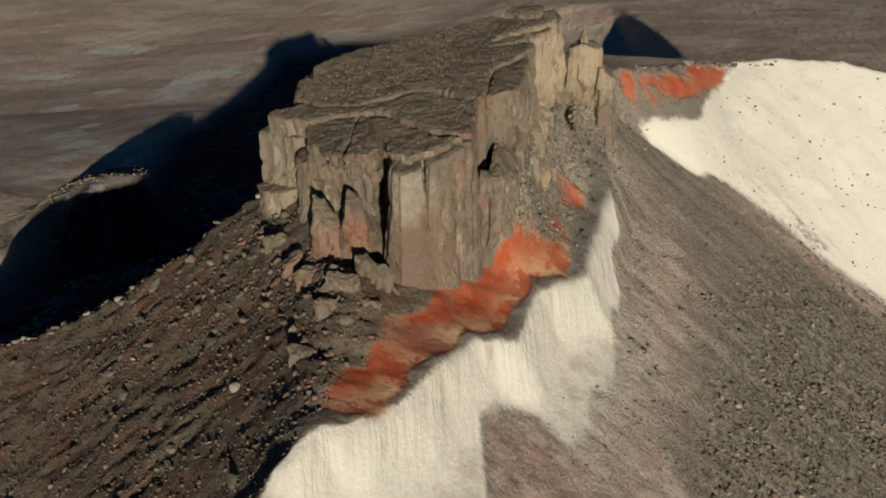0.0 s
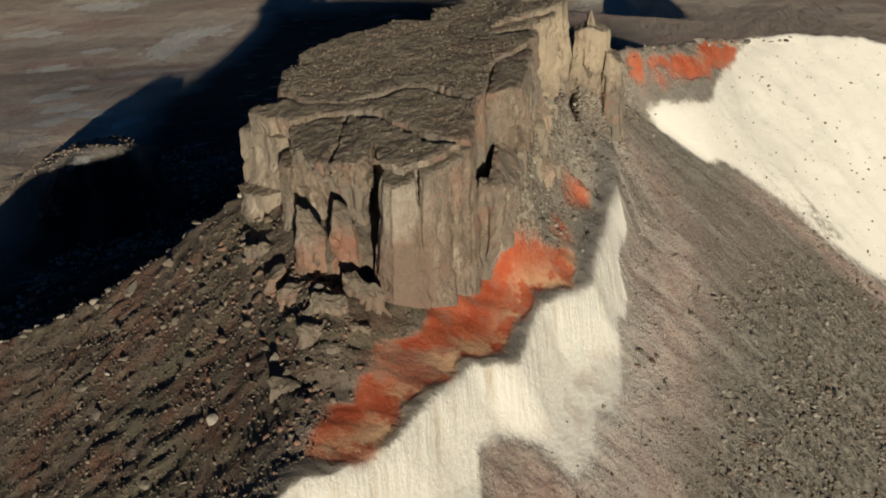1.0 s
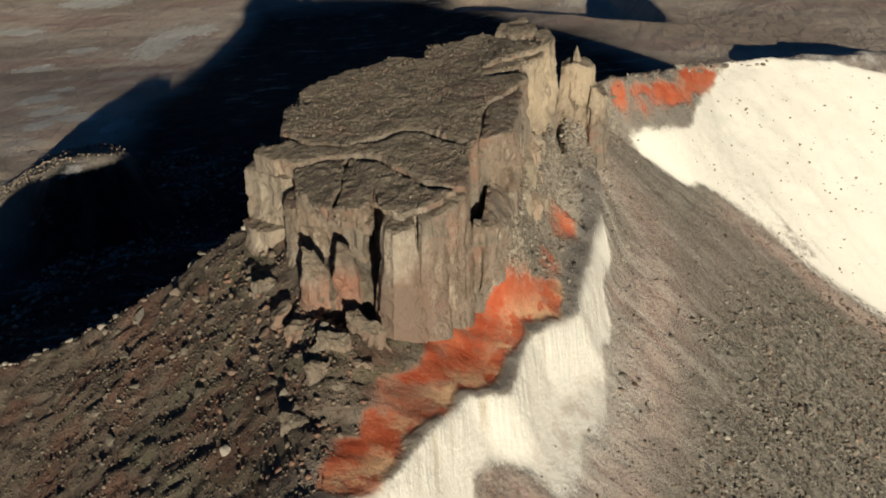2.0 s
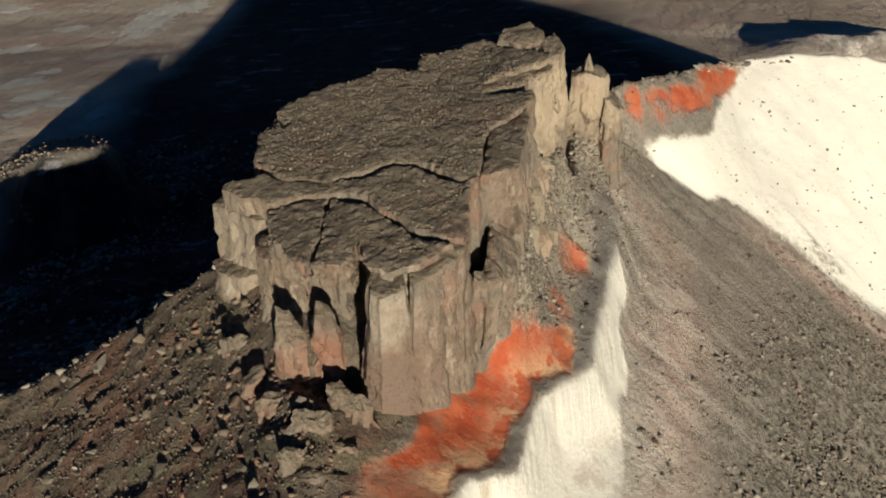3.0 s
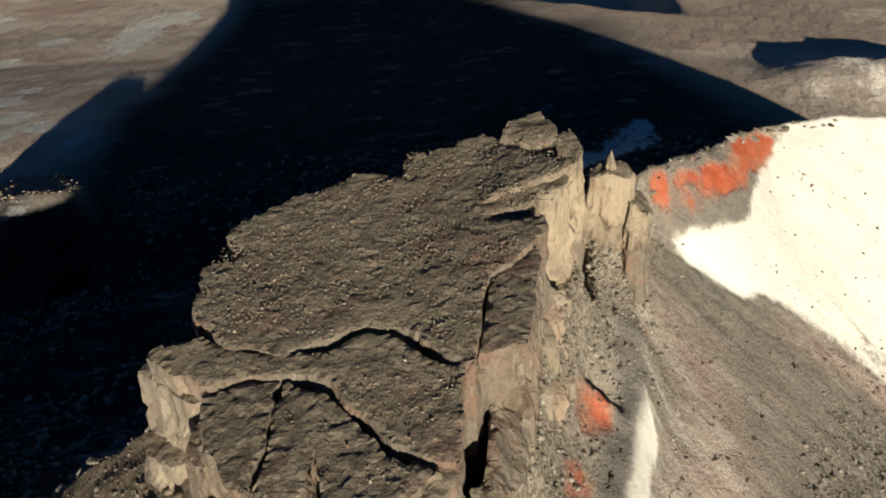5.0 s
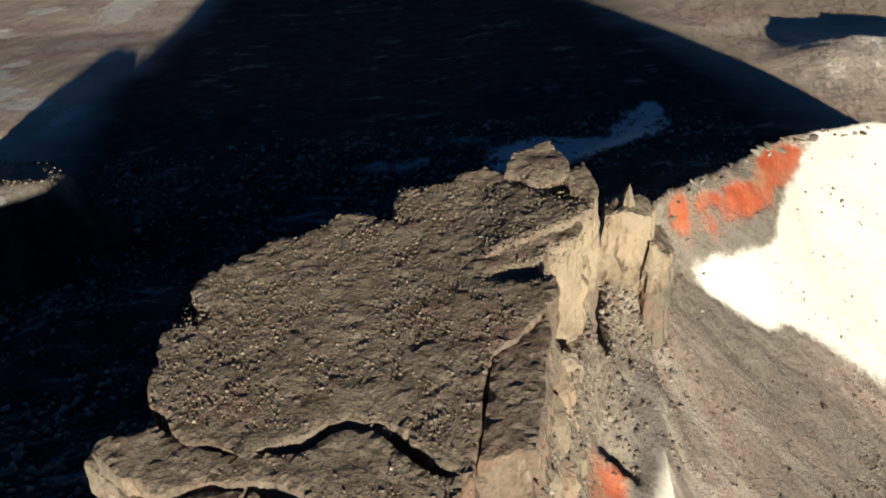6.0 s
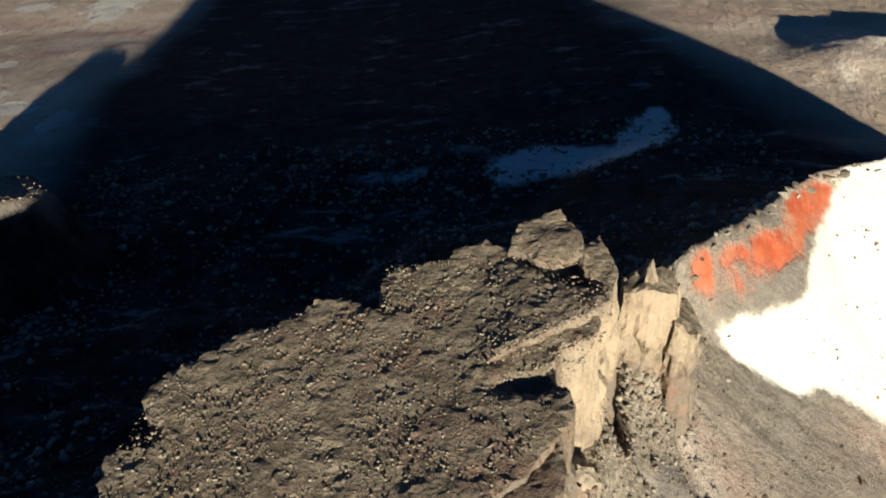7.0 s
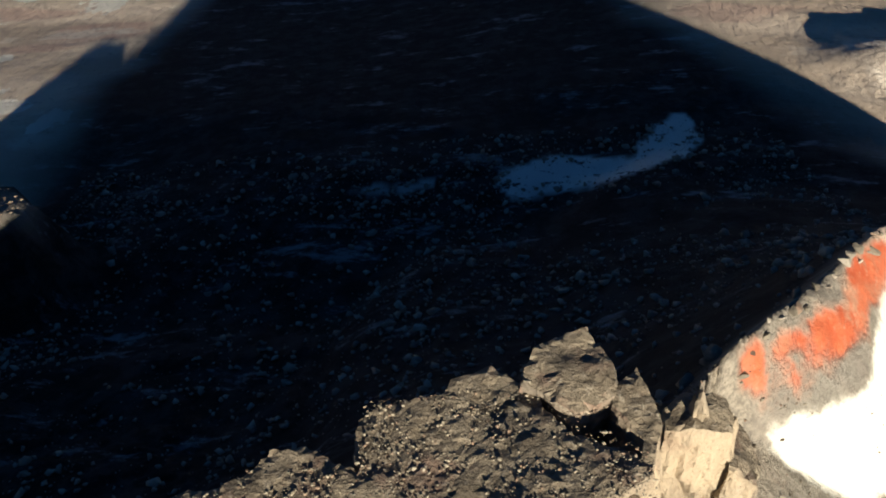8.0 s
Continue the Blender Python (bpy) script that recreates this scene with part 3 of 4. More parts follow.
    flutes = ramp(s, -0.5, 0.8) * (1 - ramp(s + 1.5 * wob, 1.2, 3.6)) * (1 - 0.7 * ramp(along, 62, 78)) * ash
    snow = np.maximum(1 - ramp(polygon_distance(gx, gy, SNOW) + 3 * fbm(gx, gy, 9, 4, 80), -1.0, 0.6), 0.6 * (1 - ramp(polygon_distance(gx, gy, SNOW_STRIP) + 3 * fbm(gx, gy, 9, 4, 80), -1.0, 0.6)))
    rubble = (1.2 * np.exp(-(((gx - 6.6) / 3.6) ** 2) - ((gy - 80) / 4.5) ** 2) + np.exp(-np.maximum(polygon_distance(gx, gy, MESA_PLAN), 0) / 4.5) * ramp(gx, 2, 7) + np.exp(-np.hypot(gx - 20.5, gy - 118) / 4)).clip(0, 1) * front
    chalk = np.zeros(gx.shape)
    for cx, cy, rx, ry in CHALK:
        chalk = np.maximum(chalk, np.exp(-(((gx - cx) / rx) ** 2 + ((gy - cy) / ry) ** 2)))
    rim = np.exp(-(((yc - gy) / 2.6) ** 2)) * ramp(gx, 23, 27) * (1 - ramp(gx, 58, 66)) + np.exp(-(((gx - 27) / 3) ** 2) - ((gy - 130) / 4) ** 2)
    rubble = np.clip(rubble + 0.9 * rim, 0, 1) * front
    knoll = np.exp(-(((gx - 165) / 44) ** 6 + ((gy - 338) / 24) ** 2))
    for key, v in (("ash", ash), ("oxide", oxide), ("grey", grey), ("left", left), ("plain", plain), ("snow", snow), ("pink", pink), ("dust", dust), ("knoll", knoll), ("rubble", rubble), ("shade_tone", shade_tone), ("flutes", flutes), ("chalk", chalk), ("coarse", coarse), ("drop", s)):
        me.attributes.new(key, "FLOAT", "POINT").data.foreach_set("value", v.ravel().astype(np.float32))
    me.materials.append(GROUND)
    ob = new("ground", me)
    return tagged(ob, "volcanic mountain of brown scree, pale ash and orange oxidised crest", "ground", kind="structure")


build_ground()


# ---- the mesa ----
from mathutils.geometry import delaunay_2d_cdt


def resample(poly, step, jag, seed):
    out, run = [], 0.0
    for (ax, ay), (bx, by) in zip(poly, poly[1:] + poly[:1]):
        n = math.hypot(bx - ax, by - ay)
        k = max(1, int(n / step))
        for i in range(k):
            t = i / k
            x, y = ax + (bx - ax) * t, ay + (by - ay) * t
            o = (jag(x, y) if callable(jag) else jag) * float(fbm(np.array([x]), np.array([y]), 2.2, 3, seed)[0])
            out.append((x + o * (by - ay) / n, y - o * (bx - ax) / n))
        run += n
    return out


def rock_block(name, plan, top, parent, mat, bottom=None, step=0.3, jag=0.5, batter=0.06, column=0.4, levels=20, seed=1, grain=0.095, cell=(1.2, 3.6), label=""):
    """A block of rock: plan outline, height of its top, jointed sides that go down into the ground."""
    ring = resample(plan, step, jag, seed)
    arr = np.array(ring)
    lo, hi = arr.min(0), arr.max(0)
    gx, gy = np.meshgrid(np.arange(lo[0], hi[0], 0.42), np.arange(lo[1], hi[1], 0.42))
    rng = np.random.RandomState(seed)
    gx, gy = gx + rng.uniform(-0.15, 0.15, gx.shape), gy + rng.uniform(-0.15, 0.15, gy.shape)
    keep = polygon_distance(gx, gy, ring) < -0.22
    pts = [Vector(p) for p in ring] + [Vector(p) for p in zip(gx[keep], gy[keep])]
    n = len(ring)
    vs, _, fs, _, _, _ = delaunay_2d_cdt(pts, [(i, (i + 1) % n) for i in range(n)], [], 1, 1e-5)
    flat = np.array([tuple(v) for v in vs])
    x, y = flat.T
    z = top(x, y) + grain * (1.3 * fbm(x, y, 3, 3, seed + 3) + 0.9 * vnoise(x / 0.8, y / 0.8, seed + 9) + 0.5 * vnoise(x / 0.4, y / 0.4, seed + 11))
    # thin beds: the top breaks in small terraces
    ply = z + 0.55 * fbm(x, y, 8, 4, seed + 13, 0.55)
    z = z + 0.32 * (0.24 * np.round(ply / 0.24) - ply)
    order = [int(np.argmin(((flat - p) ** 2).sum(1))) for p in arr]
    loop = [o for i, o in enumerate(order) if o != order[i - 1]]
    m = len(loop)
    p = flat[loop]
    z[loop] -= rng.uniform(0, 0.22, m)
    verts = [tuple(v) for v in np.c_[flat, z]]
    faces = [tuple(f) for f in fs]
    tang = np.roll(p, -1, 0) - np.roll(p, 1, 0)
    tang /= np.linalg.norm(tang, axis=1)[:, None] + 1e-9
    out = np.c_[-tang[:, 1], tang[:, 0]]
    area = (p[:, 0] * np.roll(p[:, 1], -1) - np.roll(p[:, 0], -1) * p[:, 1]).sum()
    out *= -1 if area > 0 else 1
    zt = z[loop]
    zb = (ground_height(p[:, 0], p[:, 1]) - 4.0) if bottom is None else np.full(m, bottom)
    zb = np.minimum(zb, zt - 0.4)
    run = np.r_[0, np.cumsum(np.linalg.norm(np.diff(p, axis=0), axis=1))]
    # joints: the wall is cut into upright panels of uneven width, each set in or out, with an open joint between
    edges = [0.0]
    while edges[-1] < run[-1]:
        edges.append(edges[-1] + rng.uniform(*cell))
    edges = np.array(edges)
    setback = rng.uniform(-1, 0.7, len(edges) + 2) * column
    lean = rng.uniform(-0.02, 0.05, len(edges) + 2)
    tall = rng.uniform(1.6, 5.0, len(edges) + 2)
    shelf = rng.uniform(-0.5, 0.5, (len(edges) + 2, 24))
    prev = loop
    for k in range(1, levels + 1):
        t = k / levels
        zz = zt + (zb - zt) * t ** 1.15
        depth = zt - zz
        bent = run + 1.1 * fbm(run, zz, 4.0, 3, seed + 21)
        which = np.searchsorted(edges, bent, side="right").clip(0, len(edges))
        gap = np.min(np.abs(bent[:, None] - edges[None, :]), axis=1)
        joint = np.where((gap < 0.17) & (vnoise(run / 5, zz / 4, seed + 22) > -0.25), -0.45 * column / 0.4, 0.0)
        chunk = np.floor(bent / 1.7 + 0.5 * np.floor(zz / 1.6)), np.floor((zz + 0.5 * vnoise(run / 1.5, zz / 1.5, seed + 23)) / 1.6)
        block = (hash2(chunk[0], chunk[1], seed + 24) - 0.5) * 1.8 * column
        off = (batter + lean[which]) * depth + (setback[which] + joint + block) * min(1, 3 * t) + column * 0.8 * shelf[which, np.clip((depth / tall[which]).astype(int), 0, 23)]
        off = off + 0.10 * vnoise(run / 0.7, zz / 0.9, seed + 5) + 0.12 * fbm(run, zz, 2.5, 2, seed + 6)
        base = len(verts)
        verts += [(px + o * nx, py + o * ny, c) for (px, py), (nx, ny), o, c in zip(p, out, off, zz)]
        cur = list(range(base, base + m))
        for i in range(m):
            j = (i + 1) % m
            faces.append((prev[i], cur[i], cur[j], prev[j]) if area < 0 else (prev[i], prev[j], cur[j], cur[i]))
        prev = cur
    me = bpy.data.meshes.new(name)
    me.from_pydata(verts, [], faces)
    bm = bmesh.new()
    bm.from_mesh(me)
    bmesh.ops.recalc_face_normals(bm, faces=bm.faces)
    bm.to_mesh(me)
    bm.free()
    me.materials.append(mat)
    ob = new(name, me)
    ob.parent = parent
    return tagged(ob, label) if label else ob


def plate(drop, tilt_left=0.0, fall=0.0, y0=90.0):
    return lambda x, y: 123.43 + 0.128 * x - drop - tilt_left * np.maximum(0, -x - 8) - fall * (y0 - y)


def upper_top(x, y):
    hollow = 1.3 * np.exp(-(((x - 9.2) / 1.9) ** 2) - ((y - 104.2) / 0.7) ** 2)
    return 123.43 + 0.128 * x - hollow + 0.3 * fbm(x, y, 11, 3, 400)


BROKEN = [(11.0, 98.4, 2.4, 2.4, 1.3), (12.2, 101.2, 2.2, 2.4, 1.1), (12.0, 96.0, 1.7, 2.2, 0.7), (13.0, 103.6, 2.0, 1.8, 1.2), (10.8, 94.2, 1.6, 1.8, 0.8), (13.6, 99.0, 1.5, 1.6, 0.6)]
mesa = tagged(new("rock_mesa"), "flat-topped grey-brown rock mesa with cracked slabs and tan cliffs", "rock outcrop")
rock_block("upper_slab", [(-16.8, 93.8), (-16.9, 95.5), (-17.5, 98.4), (-17.6, 101.3), (-15.2, 101.8), (-14.2, 102.5), (-15.8, 104), (-16.4, 106.9), (-13.8, 108.7),
           (-11.8, 110.6), (-7.5, 112.6), (-6, 114), (-3.4, 113.9), (-1, 112.1), (0.2, 112.2), (-0.9, 113.8), (-1.3, 116.1), (0.1, 117.0), (3.6, 117.6), (4.1, 118.6), (6.0, 118.7), (7.2, 118.3), (8.6, 117.6),
           (9.6, 114.4), (12.6, 113.0), (14.2, 110.6), (13.8, 108.2), (11.4, 107.1), (9.8, 105.1), (11.1, 103.9), (11.2, 101.0), (8.0, 97.1), (6.4, 96.1), (5.8, 92.8), (5.3, 89.1), (4.9, 86.0), (2.9, 87.4),
           (1.8, 88.8), (0.2, 90.2), (-1.1, 90.9), (-3.4, 91.2), (-5.5, 89.9), (-7.2, 89.3), (-9.5, 89.3), (-12.9, 90.5), (-15.1, 92.4)], upper_top, mesa, MESA, seed=3, jag=lambda x, y: 0.15 if x > 1 and y < 106 else 1.0)
rock_block("rear_slab", [(4.1, 111.8), (5.2, 113.6), (6.5, 115.0), (8.1, 116.7), (9.7, 115.2), (10.9, 113.4), (12.7, 112.4), (13.7, 111.5), (14.5, 110.5), (13.2, 109.8), (11.0, 108.7), (8.5, 107.5), (6.0, 106.1)],
           lambda x, y: 123.45 + 0.128 * x + 0.75 * ramp(x, 4.4, 8.8) * (1 - ramp(y - 0.3 * x, 105, 117)) + 0.3 * fbm(x, y, 11, 3, 400), mesa, MESA, seed=6, jag=0.3)
rock_block("rear_knob", [(8.4, 117.2), (9.3, 119.8), (12.2, 121.1), (13.0, 118.6), (13.5, 117.0), (13.3, 116.0), (11.2, 114.6), (9.9, 115.5), (9.4, 116.6)], lambda x, y: 125.2 + 0.03 * x - 0.10 * (118 - y) + 0.5 * fbm(x, y, 3, 2, 402), mesa, MESA, seed=5, jag=0.5)
rock_block("rear_knob", [(13.5, 116.8), (14.8, 118.1), (15.5, 116.0), (15.7, 114.3), (15.0, 112.0), (14.3, 110.5), (14.0, 111.3), (14.5, 113.3), (13.8, 114.7), (13.2, 115.6)], lambda x, y: 125.2 + 0.02 * x - 0.1 * (118 - y), mesa, MESA, seed=22, jag=0.15)
rock_block("side_slab", [(6.7, 96.3), (8.2, 97.3), (10.3, 100.1), (10.4, 97.3), (9.6, 93.5), (8.8, 87.8), (5.4, 87.5), (5.8, 91.4)], plate(0.3), mesa, MESA, seed=7, jag=0.2)
rock_block("side_step", [(6.3, 87.7), (9.0, 87.5), (8.9, 84.8), (8.2, 82.2), (7.0, 80.2), (5.6, 79.0), (4.3, 79.2), (4.5, 80.1), (5.4, 81.3), (5.9, 83.5), (6.2, 85.6)], lambda x, y: 118.8 - 0.12 * (87.5 - y) - 0.95 * np.maximum(x - 6.5, 0) + 0.7 * fbm(x, y, 2.0, 3, 88), mesa, MESA, seed=8, jag=0.3, column=0.3, batter=-0.03)
rock_block("chockstone", [(4.55, 86.7), (5.8, 87.1), (5.8, 88.1), (4.6, 87.8)], lambda x, y: 122.6 - 0.4 * (88 - y), mesa, MESA, seed=18, bottom=119.8, jag=0.15, column=0.15, batter=0.0, levels=8)
rock_block("middle_slab", [(-15.4, 92.2), (-19.3, 91.3), (-19.5, 90.5), (-14.4, 86.9), (-8.4, 87.5), (-5.1, 85.8), (-2.7, 83), (-0.5, 79.9), (3.9, 78.1), (4.15, 80.7),
           (4.3, 86.2), (2.5, 86.5), (1.4, 87.8), (-0.1, 89.1), (-1.2, 89.9), (-3.4, 90.1), (-5.6, 89.1), (-7.3, 88.9), (-9.5, 89.05), (-13, 90.25)],
           plate(0.04, 0.03, 0.055), mesa, MESA, seed=9, batter=0.01, column=0.25)
rock_block("lower_slab", [(-14.2, 86.6), (-13.9, 83.8), (-12.9, 81.3), (-11.9, 80.4), (-10.9, 78.4), (-9.2, 77.1), (-9.0, 81), (-8.7, 86.8)], plate(0.50, 0.04, 0.04, 87), mesa, MESA, bottom=119.3,
           seed=11, column=0.3, levels=8, batter=-0.1)
rock_block("lower_slab", [(-8.3, 86.7), (-8.6, 82), (-8.8, 77.0), (-6.4, 76.4), (-5.7, 77), (-5.3, 80), (-4.2, 76), (-2.1, 74.9), (1.1, 76.1), (2.8, 77.5), (-0.8, 79.3), (-3.1, 82.4), (-5.4, 85.1)],
           plate(0.46, 0.04, 0.04, 87), mesa, MESA, bottom=119.3, seed=12, column=0.3, jag=0.35, levels=8, batter=-0.1)
rock_block("inner_wall", [(-13.9, 86), (-13.5, 82.4), (-11.5, 81.2), (-9, 80), (-7.0, 80.2), (-6.6, 83.2), (-3.4, 83.2), (-2, 80), (-5, 84), (-8, 86)], lambda x, y: 119.5 + 0 * x, mesa, MESA, seed=25, jag=0.2, column=0.3)
rock_block("overhang", [(-7.0, 80.6), (-6.75, 77.0), (-5.6, 76.6), (-5.3, 78), (-5.6, 80.8)], lambda x, y: 119.7 + 0 * y, mesa, MESA, seed=24, bottom=118.5, levels=6, jag=0.1, column=0.15, batter=0.0)
rock_block("front_buttress", [(-3.4, 80), (-4.2, 75.2), (-3.9, 73.4), (-3.0, 72.8), (-1.2, 73.8), (-1.3, 76.5), (-2, 79)], plate(1.9, 0, 0.1, 74), mesa, MESA, seed=13, cell=(5, 9), batter=0.07, column=0.12, jag=0.3, levels=26)
rock_block("front_buttress", [(-0.5, 76.5), (-0.5, 74.1), (1.9, 75.6), (3.6, 77.2), (3.9, 78.6), (3.8, 80), (1, 79)], plate(1.7, 0, 0.1, 75), mesa, MESA, seed=14, cell=(4, 8), batter=0.03, column=0.14, levels=26)
rock_block("left_buttress", [(-20.8, 91.8), (-20.4, 93.2), (-18.2, 94), (-15.3, 92), (-15.2, 87.4), (-17.2, 88.8)], lambda x, y: 118.3 + 0.15 * (x + 20), mesa, MESA, seed=15, batter=0.04, cell=(2, 5), column=0.25)
rock_block("left_step", [(-22.0, 91.4), (-20.5, 93), (-17, 91), (-16.2, 87.6), (-18.2, 87.2), (-20.5, 89)], lambda x, y: 112.2 + 0.2 * (x + 19), mesa, MESA, seed=27, levels=8)
rock_block("left_pillar", [(-15.0, 86.2), (-13.2, 85.6), (-12.9, 83), (-13.6, 81.6), (-15.0, 83.2)], lambda x, y: 118.4 + 0 * x, mesa, MESA, seed=16, jag=0.25, cell=(3, 6), column=0.2)
rock_block("front_pillar", [(-12.4, 76.6), (-11.2, 76.8), (-10.0, 75.8), (-9.6, 74.6), (-10.8, 74.0), (-12.2, 75.0)], lambda x, y: 116.0 - 0.5 * (x + 11) + 0.6 * (y - 75.5), mesa, MESA, seed=19, jag=0.4, cell=(3, 6), batter=0.06)
rock_block("front_pillar", [(-8.9, 76.8), (-7.9, 76.9), (-7.3, 76.2), (-7.2, 75.4), (-7.8, 75.0), (-8.8, 75.5)], lambda x, y: 117.0 - 0.5 * (x + 8) + 0.5 * (y - 76), mesa, MESA, seed=20, jag=0.35, cell=(3, 6), batter=0.05)
for k, (cx, cy, w, d, rise) in enumerate(BROKEN):
    zt = float(ground_height(np.array([cx]), np.array([cy]))[0]) + rise
    plan = [(cx - w / 2, cy + d * 0.1), (cx - w * 0.3, cy + d / 2), (cx + w * 0.35, cy + d * 0.4), (cx + w / 2, cy - d * 0.2), (cx + w * 0.1, cy - d / 2), (cx - w * 0.35, cy - d * 0.35)]
    rock_block("broken_block", plan, lambda x, y: zt - 0.25 * (x - cx) + 0.3 * (y - cy), mesa, PALE_ROCK, seed=50 + k, jag=0.5, levels=8, cell=(0.8, 2.0), bottom=zt - 5, label="pale broken rock block")
spire = tagged(new("rock_spire"), "tan weathered rock spire beside the mesa", "rock outcrop")
rock_block("shaft", [(17.5, 118.2), (17.6, 119.8), (19.2, 121.2), (21.6, 120.8), (22.0, 119.2), (21.4, 118.1), (19.4, 117.8)], lambda x, y: 120.4 - 0.22 * np.abs(x - 19.2) + 0.3 * fbm(x, y, 1.6, 2, 403), spire, MESA, seed=17, batter=0.025, jag=0.35, column=0.3, cell=(1.0, 2.4))
rock_block("tip", [(18.7, 118.6), (18.9, 119.7), (19.8, 119.8), (20.1, 118.7), (19.4, 118.3)], lambda x, y: 122.6 - 2.2 * np.abs(x - 19.3) - 0.9 * np.abs(y - 119.2) + 0.8 * fbm(x, y, 0.8, 2, 405), spire, MESA, seed=21, jag=0.4, bottom=119.0, levels=8, column=0.15, batter=0.16)
rock_block("shoulder", [(21.4, 117.2), (21.6, 121.2), (23.6, 122.0), (24.4, 120.0), (23.4, 117.0)], lambda x, y: 117.6 - 0.9 * (x - 21.5) + 0.6 * fbm(x, y, 1.6, 2, 404), spire, MESA, seed=23, batter=0.06, jag=0.4, column=0.3, cell=(0.8, 2.0))

# ---- rock ledges that step down from the mesa along the ridge ----
rng = np.random.RandomState(31)
for k, (cx, cy, w, d, rise) in enumerate([(-6.4, 71.0, 4.2, 1.8, 2.0), (-8.8, 68.6, 3.8, 1.6, 0.9), (-6.2, 67.0, 2.4, 1.2, 0.5), (-9.8, 65.4, 3.2, 1.3, 0.8), (-7.8, 63.6, 2.0, 1.0, 0.4),
                                          (-12.5, 71.5, 3.4, 1.6, 0.7), (-14.5, 75.0, 2.4, 2.0, 1.1), (-17.0, 80.5, 3.8, 1.6, 0.8), (-11.5, 60.5, 2.6, 1.0, 0.6)]):
    turn = rng.uniform(-0.5, 0.5)
    plan = []
    for i in range(7):
        a, r = -6.283 * i / 7, rng.uniform(0.75, 1.2)
        px, py = 0.5 * w * r * math.cos(a), 0.5 * d * r * math.sin(a)
        plan.append((cx + px * math.cos(turn) - py * math.sin(turn), cy + px * math.sin(turn) + py * math.cos(turn)))
    ledge = tagged(new("rock_ledge"), "broken brown rock ledge on the scree ridge", "rock outcrop", group="ledges on the ridge")
    g = float(ground_height(np.array([cx]), np.array([cy]))[0])
    tip = rng.uniform(-0.3, 0.3)
    rock_block("ledge_body", plan, lambda x, y: g + rise + tip * (x - cx) + 0.25 * (y - cy) + 0.5 * fbm(x, y, 2, 3, 90), ledge, MESA, seed=30 + k, levels=8, jag=0.7, cell=(0.6, 1.6), column=0.5)


# ---- stones ----
def hull(seed, n=11, flat=0.7):
    """An angular stone about 1 m across."""
    rng = np.random.RandomState(seed)
    v = rng.normal(size=(n, 3))
    v = v / np.linalg.norm(v, axis=1)[:, None] * rng.uniform(0.36, 0.55, (n, 1)) * (1.15, 0.95, flat)
    bm = bmesh.new()
    for c in v:
        bm.verts.new(c)
    got = bmesh.ops.convex_hull(bm, input=bm.verts)
    bmesh.ops.delete(bm, geom=[g for g in got["geom_interior"] if isinstance(g, bmesh.types.BMVert)], context="VERTS")
    bmesh.ops.triangulate(bm, faces=bm.faces)
    bm.verts.index_update()
    return np.array([tuple(c.co) for c in bm.verts]), np.array([[c.index for c in f.verts] for f in bm.faces]), bm


SHAPES = [hull(500 + k)[:2] for k in range(14)]


def scatter(name, x, y, z, size, mat, seed, label, category, sink=0.2):
    """Many small stones in one mesh."""
    rng = np.random.RandomState(seed)
    vs, fs, base = [], [], 0
    kinds = rng.randint(0, len(SHAPES), len(x))
    for k, (v, f) in enumerate(SHAPES):
        pick = np.where(kinds == k)[0]
        if not len(pick):
            continue
        a, b = rng.uniform(0, 6.28, len(pick)), rng.uniform(-0.5, 0.5, len(pick))
        ca, sa, cb, sb = np.cos(a), np.sin(a), np.cos(b), np.sin(b)
        q = v[None] * size[pick][:, None, None] * rng.uniform(0.75, 1.25, (len(pick), 1, 3))
        X, Y, Z = q[..., 0], q[..., 1] * cb[:, None] - q[..., 2] * sb[:, None], q[..., 1] * sb[:, None] + q[..., 2] * cb[:, None]
        q = np.stack([X * ca[:, None] - Y * sa[:, None] + x[pick][:, None], X * sa[:, None] + Y * ca[:, None] + y[pick][:, None],
                      Z + (z[pick] + size[pick] * sink)[:, None]], -1)
        vs.append(q.reshape(-1, 3))
        fs.append((f[None] + (base + np.arange(len(pick)) * len(v))[:, None, None]).reshape(-1, 3))
        base += len(pick) * len(v)
    co, tri = np.concatenate(vs), np.concatenate(fs)
    me = bpy.data.meshes.new(name)
    me.vertices.add(len(co))
    me.vertices.foreach_set("co", co.ravel())
    me.loops.add(tri.size)
    me.loops.foreach_set("vertex_index", tri.ravel())
    me.polygons.add(len(tri))
    me.polygons.foreach_set("loop_start", np.arange(0, tri.size, 3))
    me.update(calc_edges=True)
    me.materials.append(mat)
    return tagged(new(name, me), label, category, kind="stuff")


def spread(n, x0, x1, y0, y1, seed):
    rng = np.random.RandomState(seed)
    return rng.uniform(x0, x1, n), rng.uniform(y0, y1, n), rng


def sizes(rng, n, lo, hi, power=2.2):
    return lo + (hi - lo) * rng.uniform(0, 1, n) ** power * rng.uniform(0.3, 1, n)


# left scree
x, y, rng = spread(22000, -75, 0, 44, 97, 101)
clump = fbm(x, y, 7, 3, 110)
yc = np.interp(x, CREST_X, CREST_Y)
keep = (y < yc + 1.5) & (x < -9 + 0.02 * y + 2 * clump) & (polygon_distance(x, y, MESA_PLAN) > 0.3) & (polygon_distance(x, y, ASH_LOW) > 0.3) & (clump > rng.uniform(-0.9, 0.35, len(x)))
x, y = x[keep], y[keep]
scatter("scree_stones", x, y, ground_height(x, y), sizes(rng, len(x), 0.12, 0.55, 2.6), STONE, 1, "loose brown angular stones strewn over the scree slope", "stones")
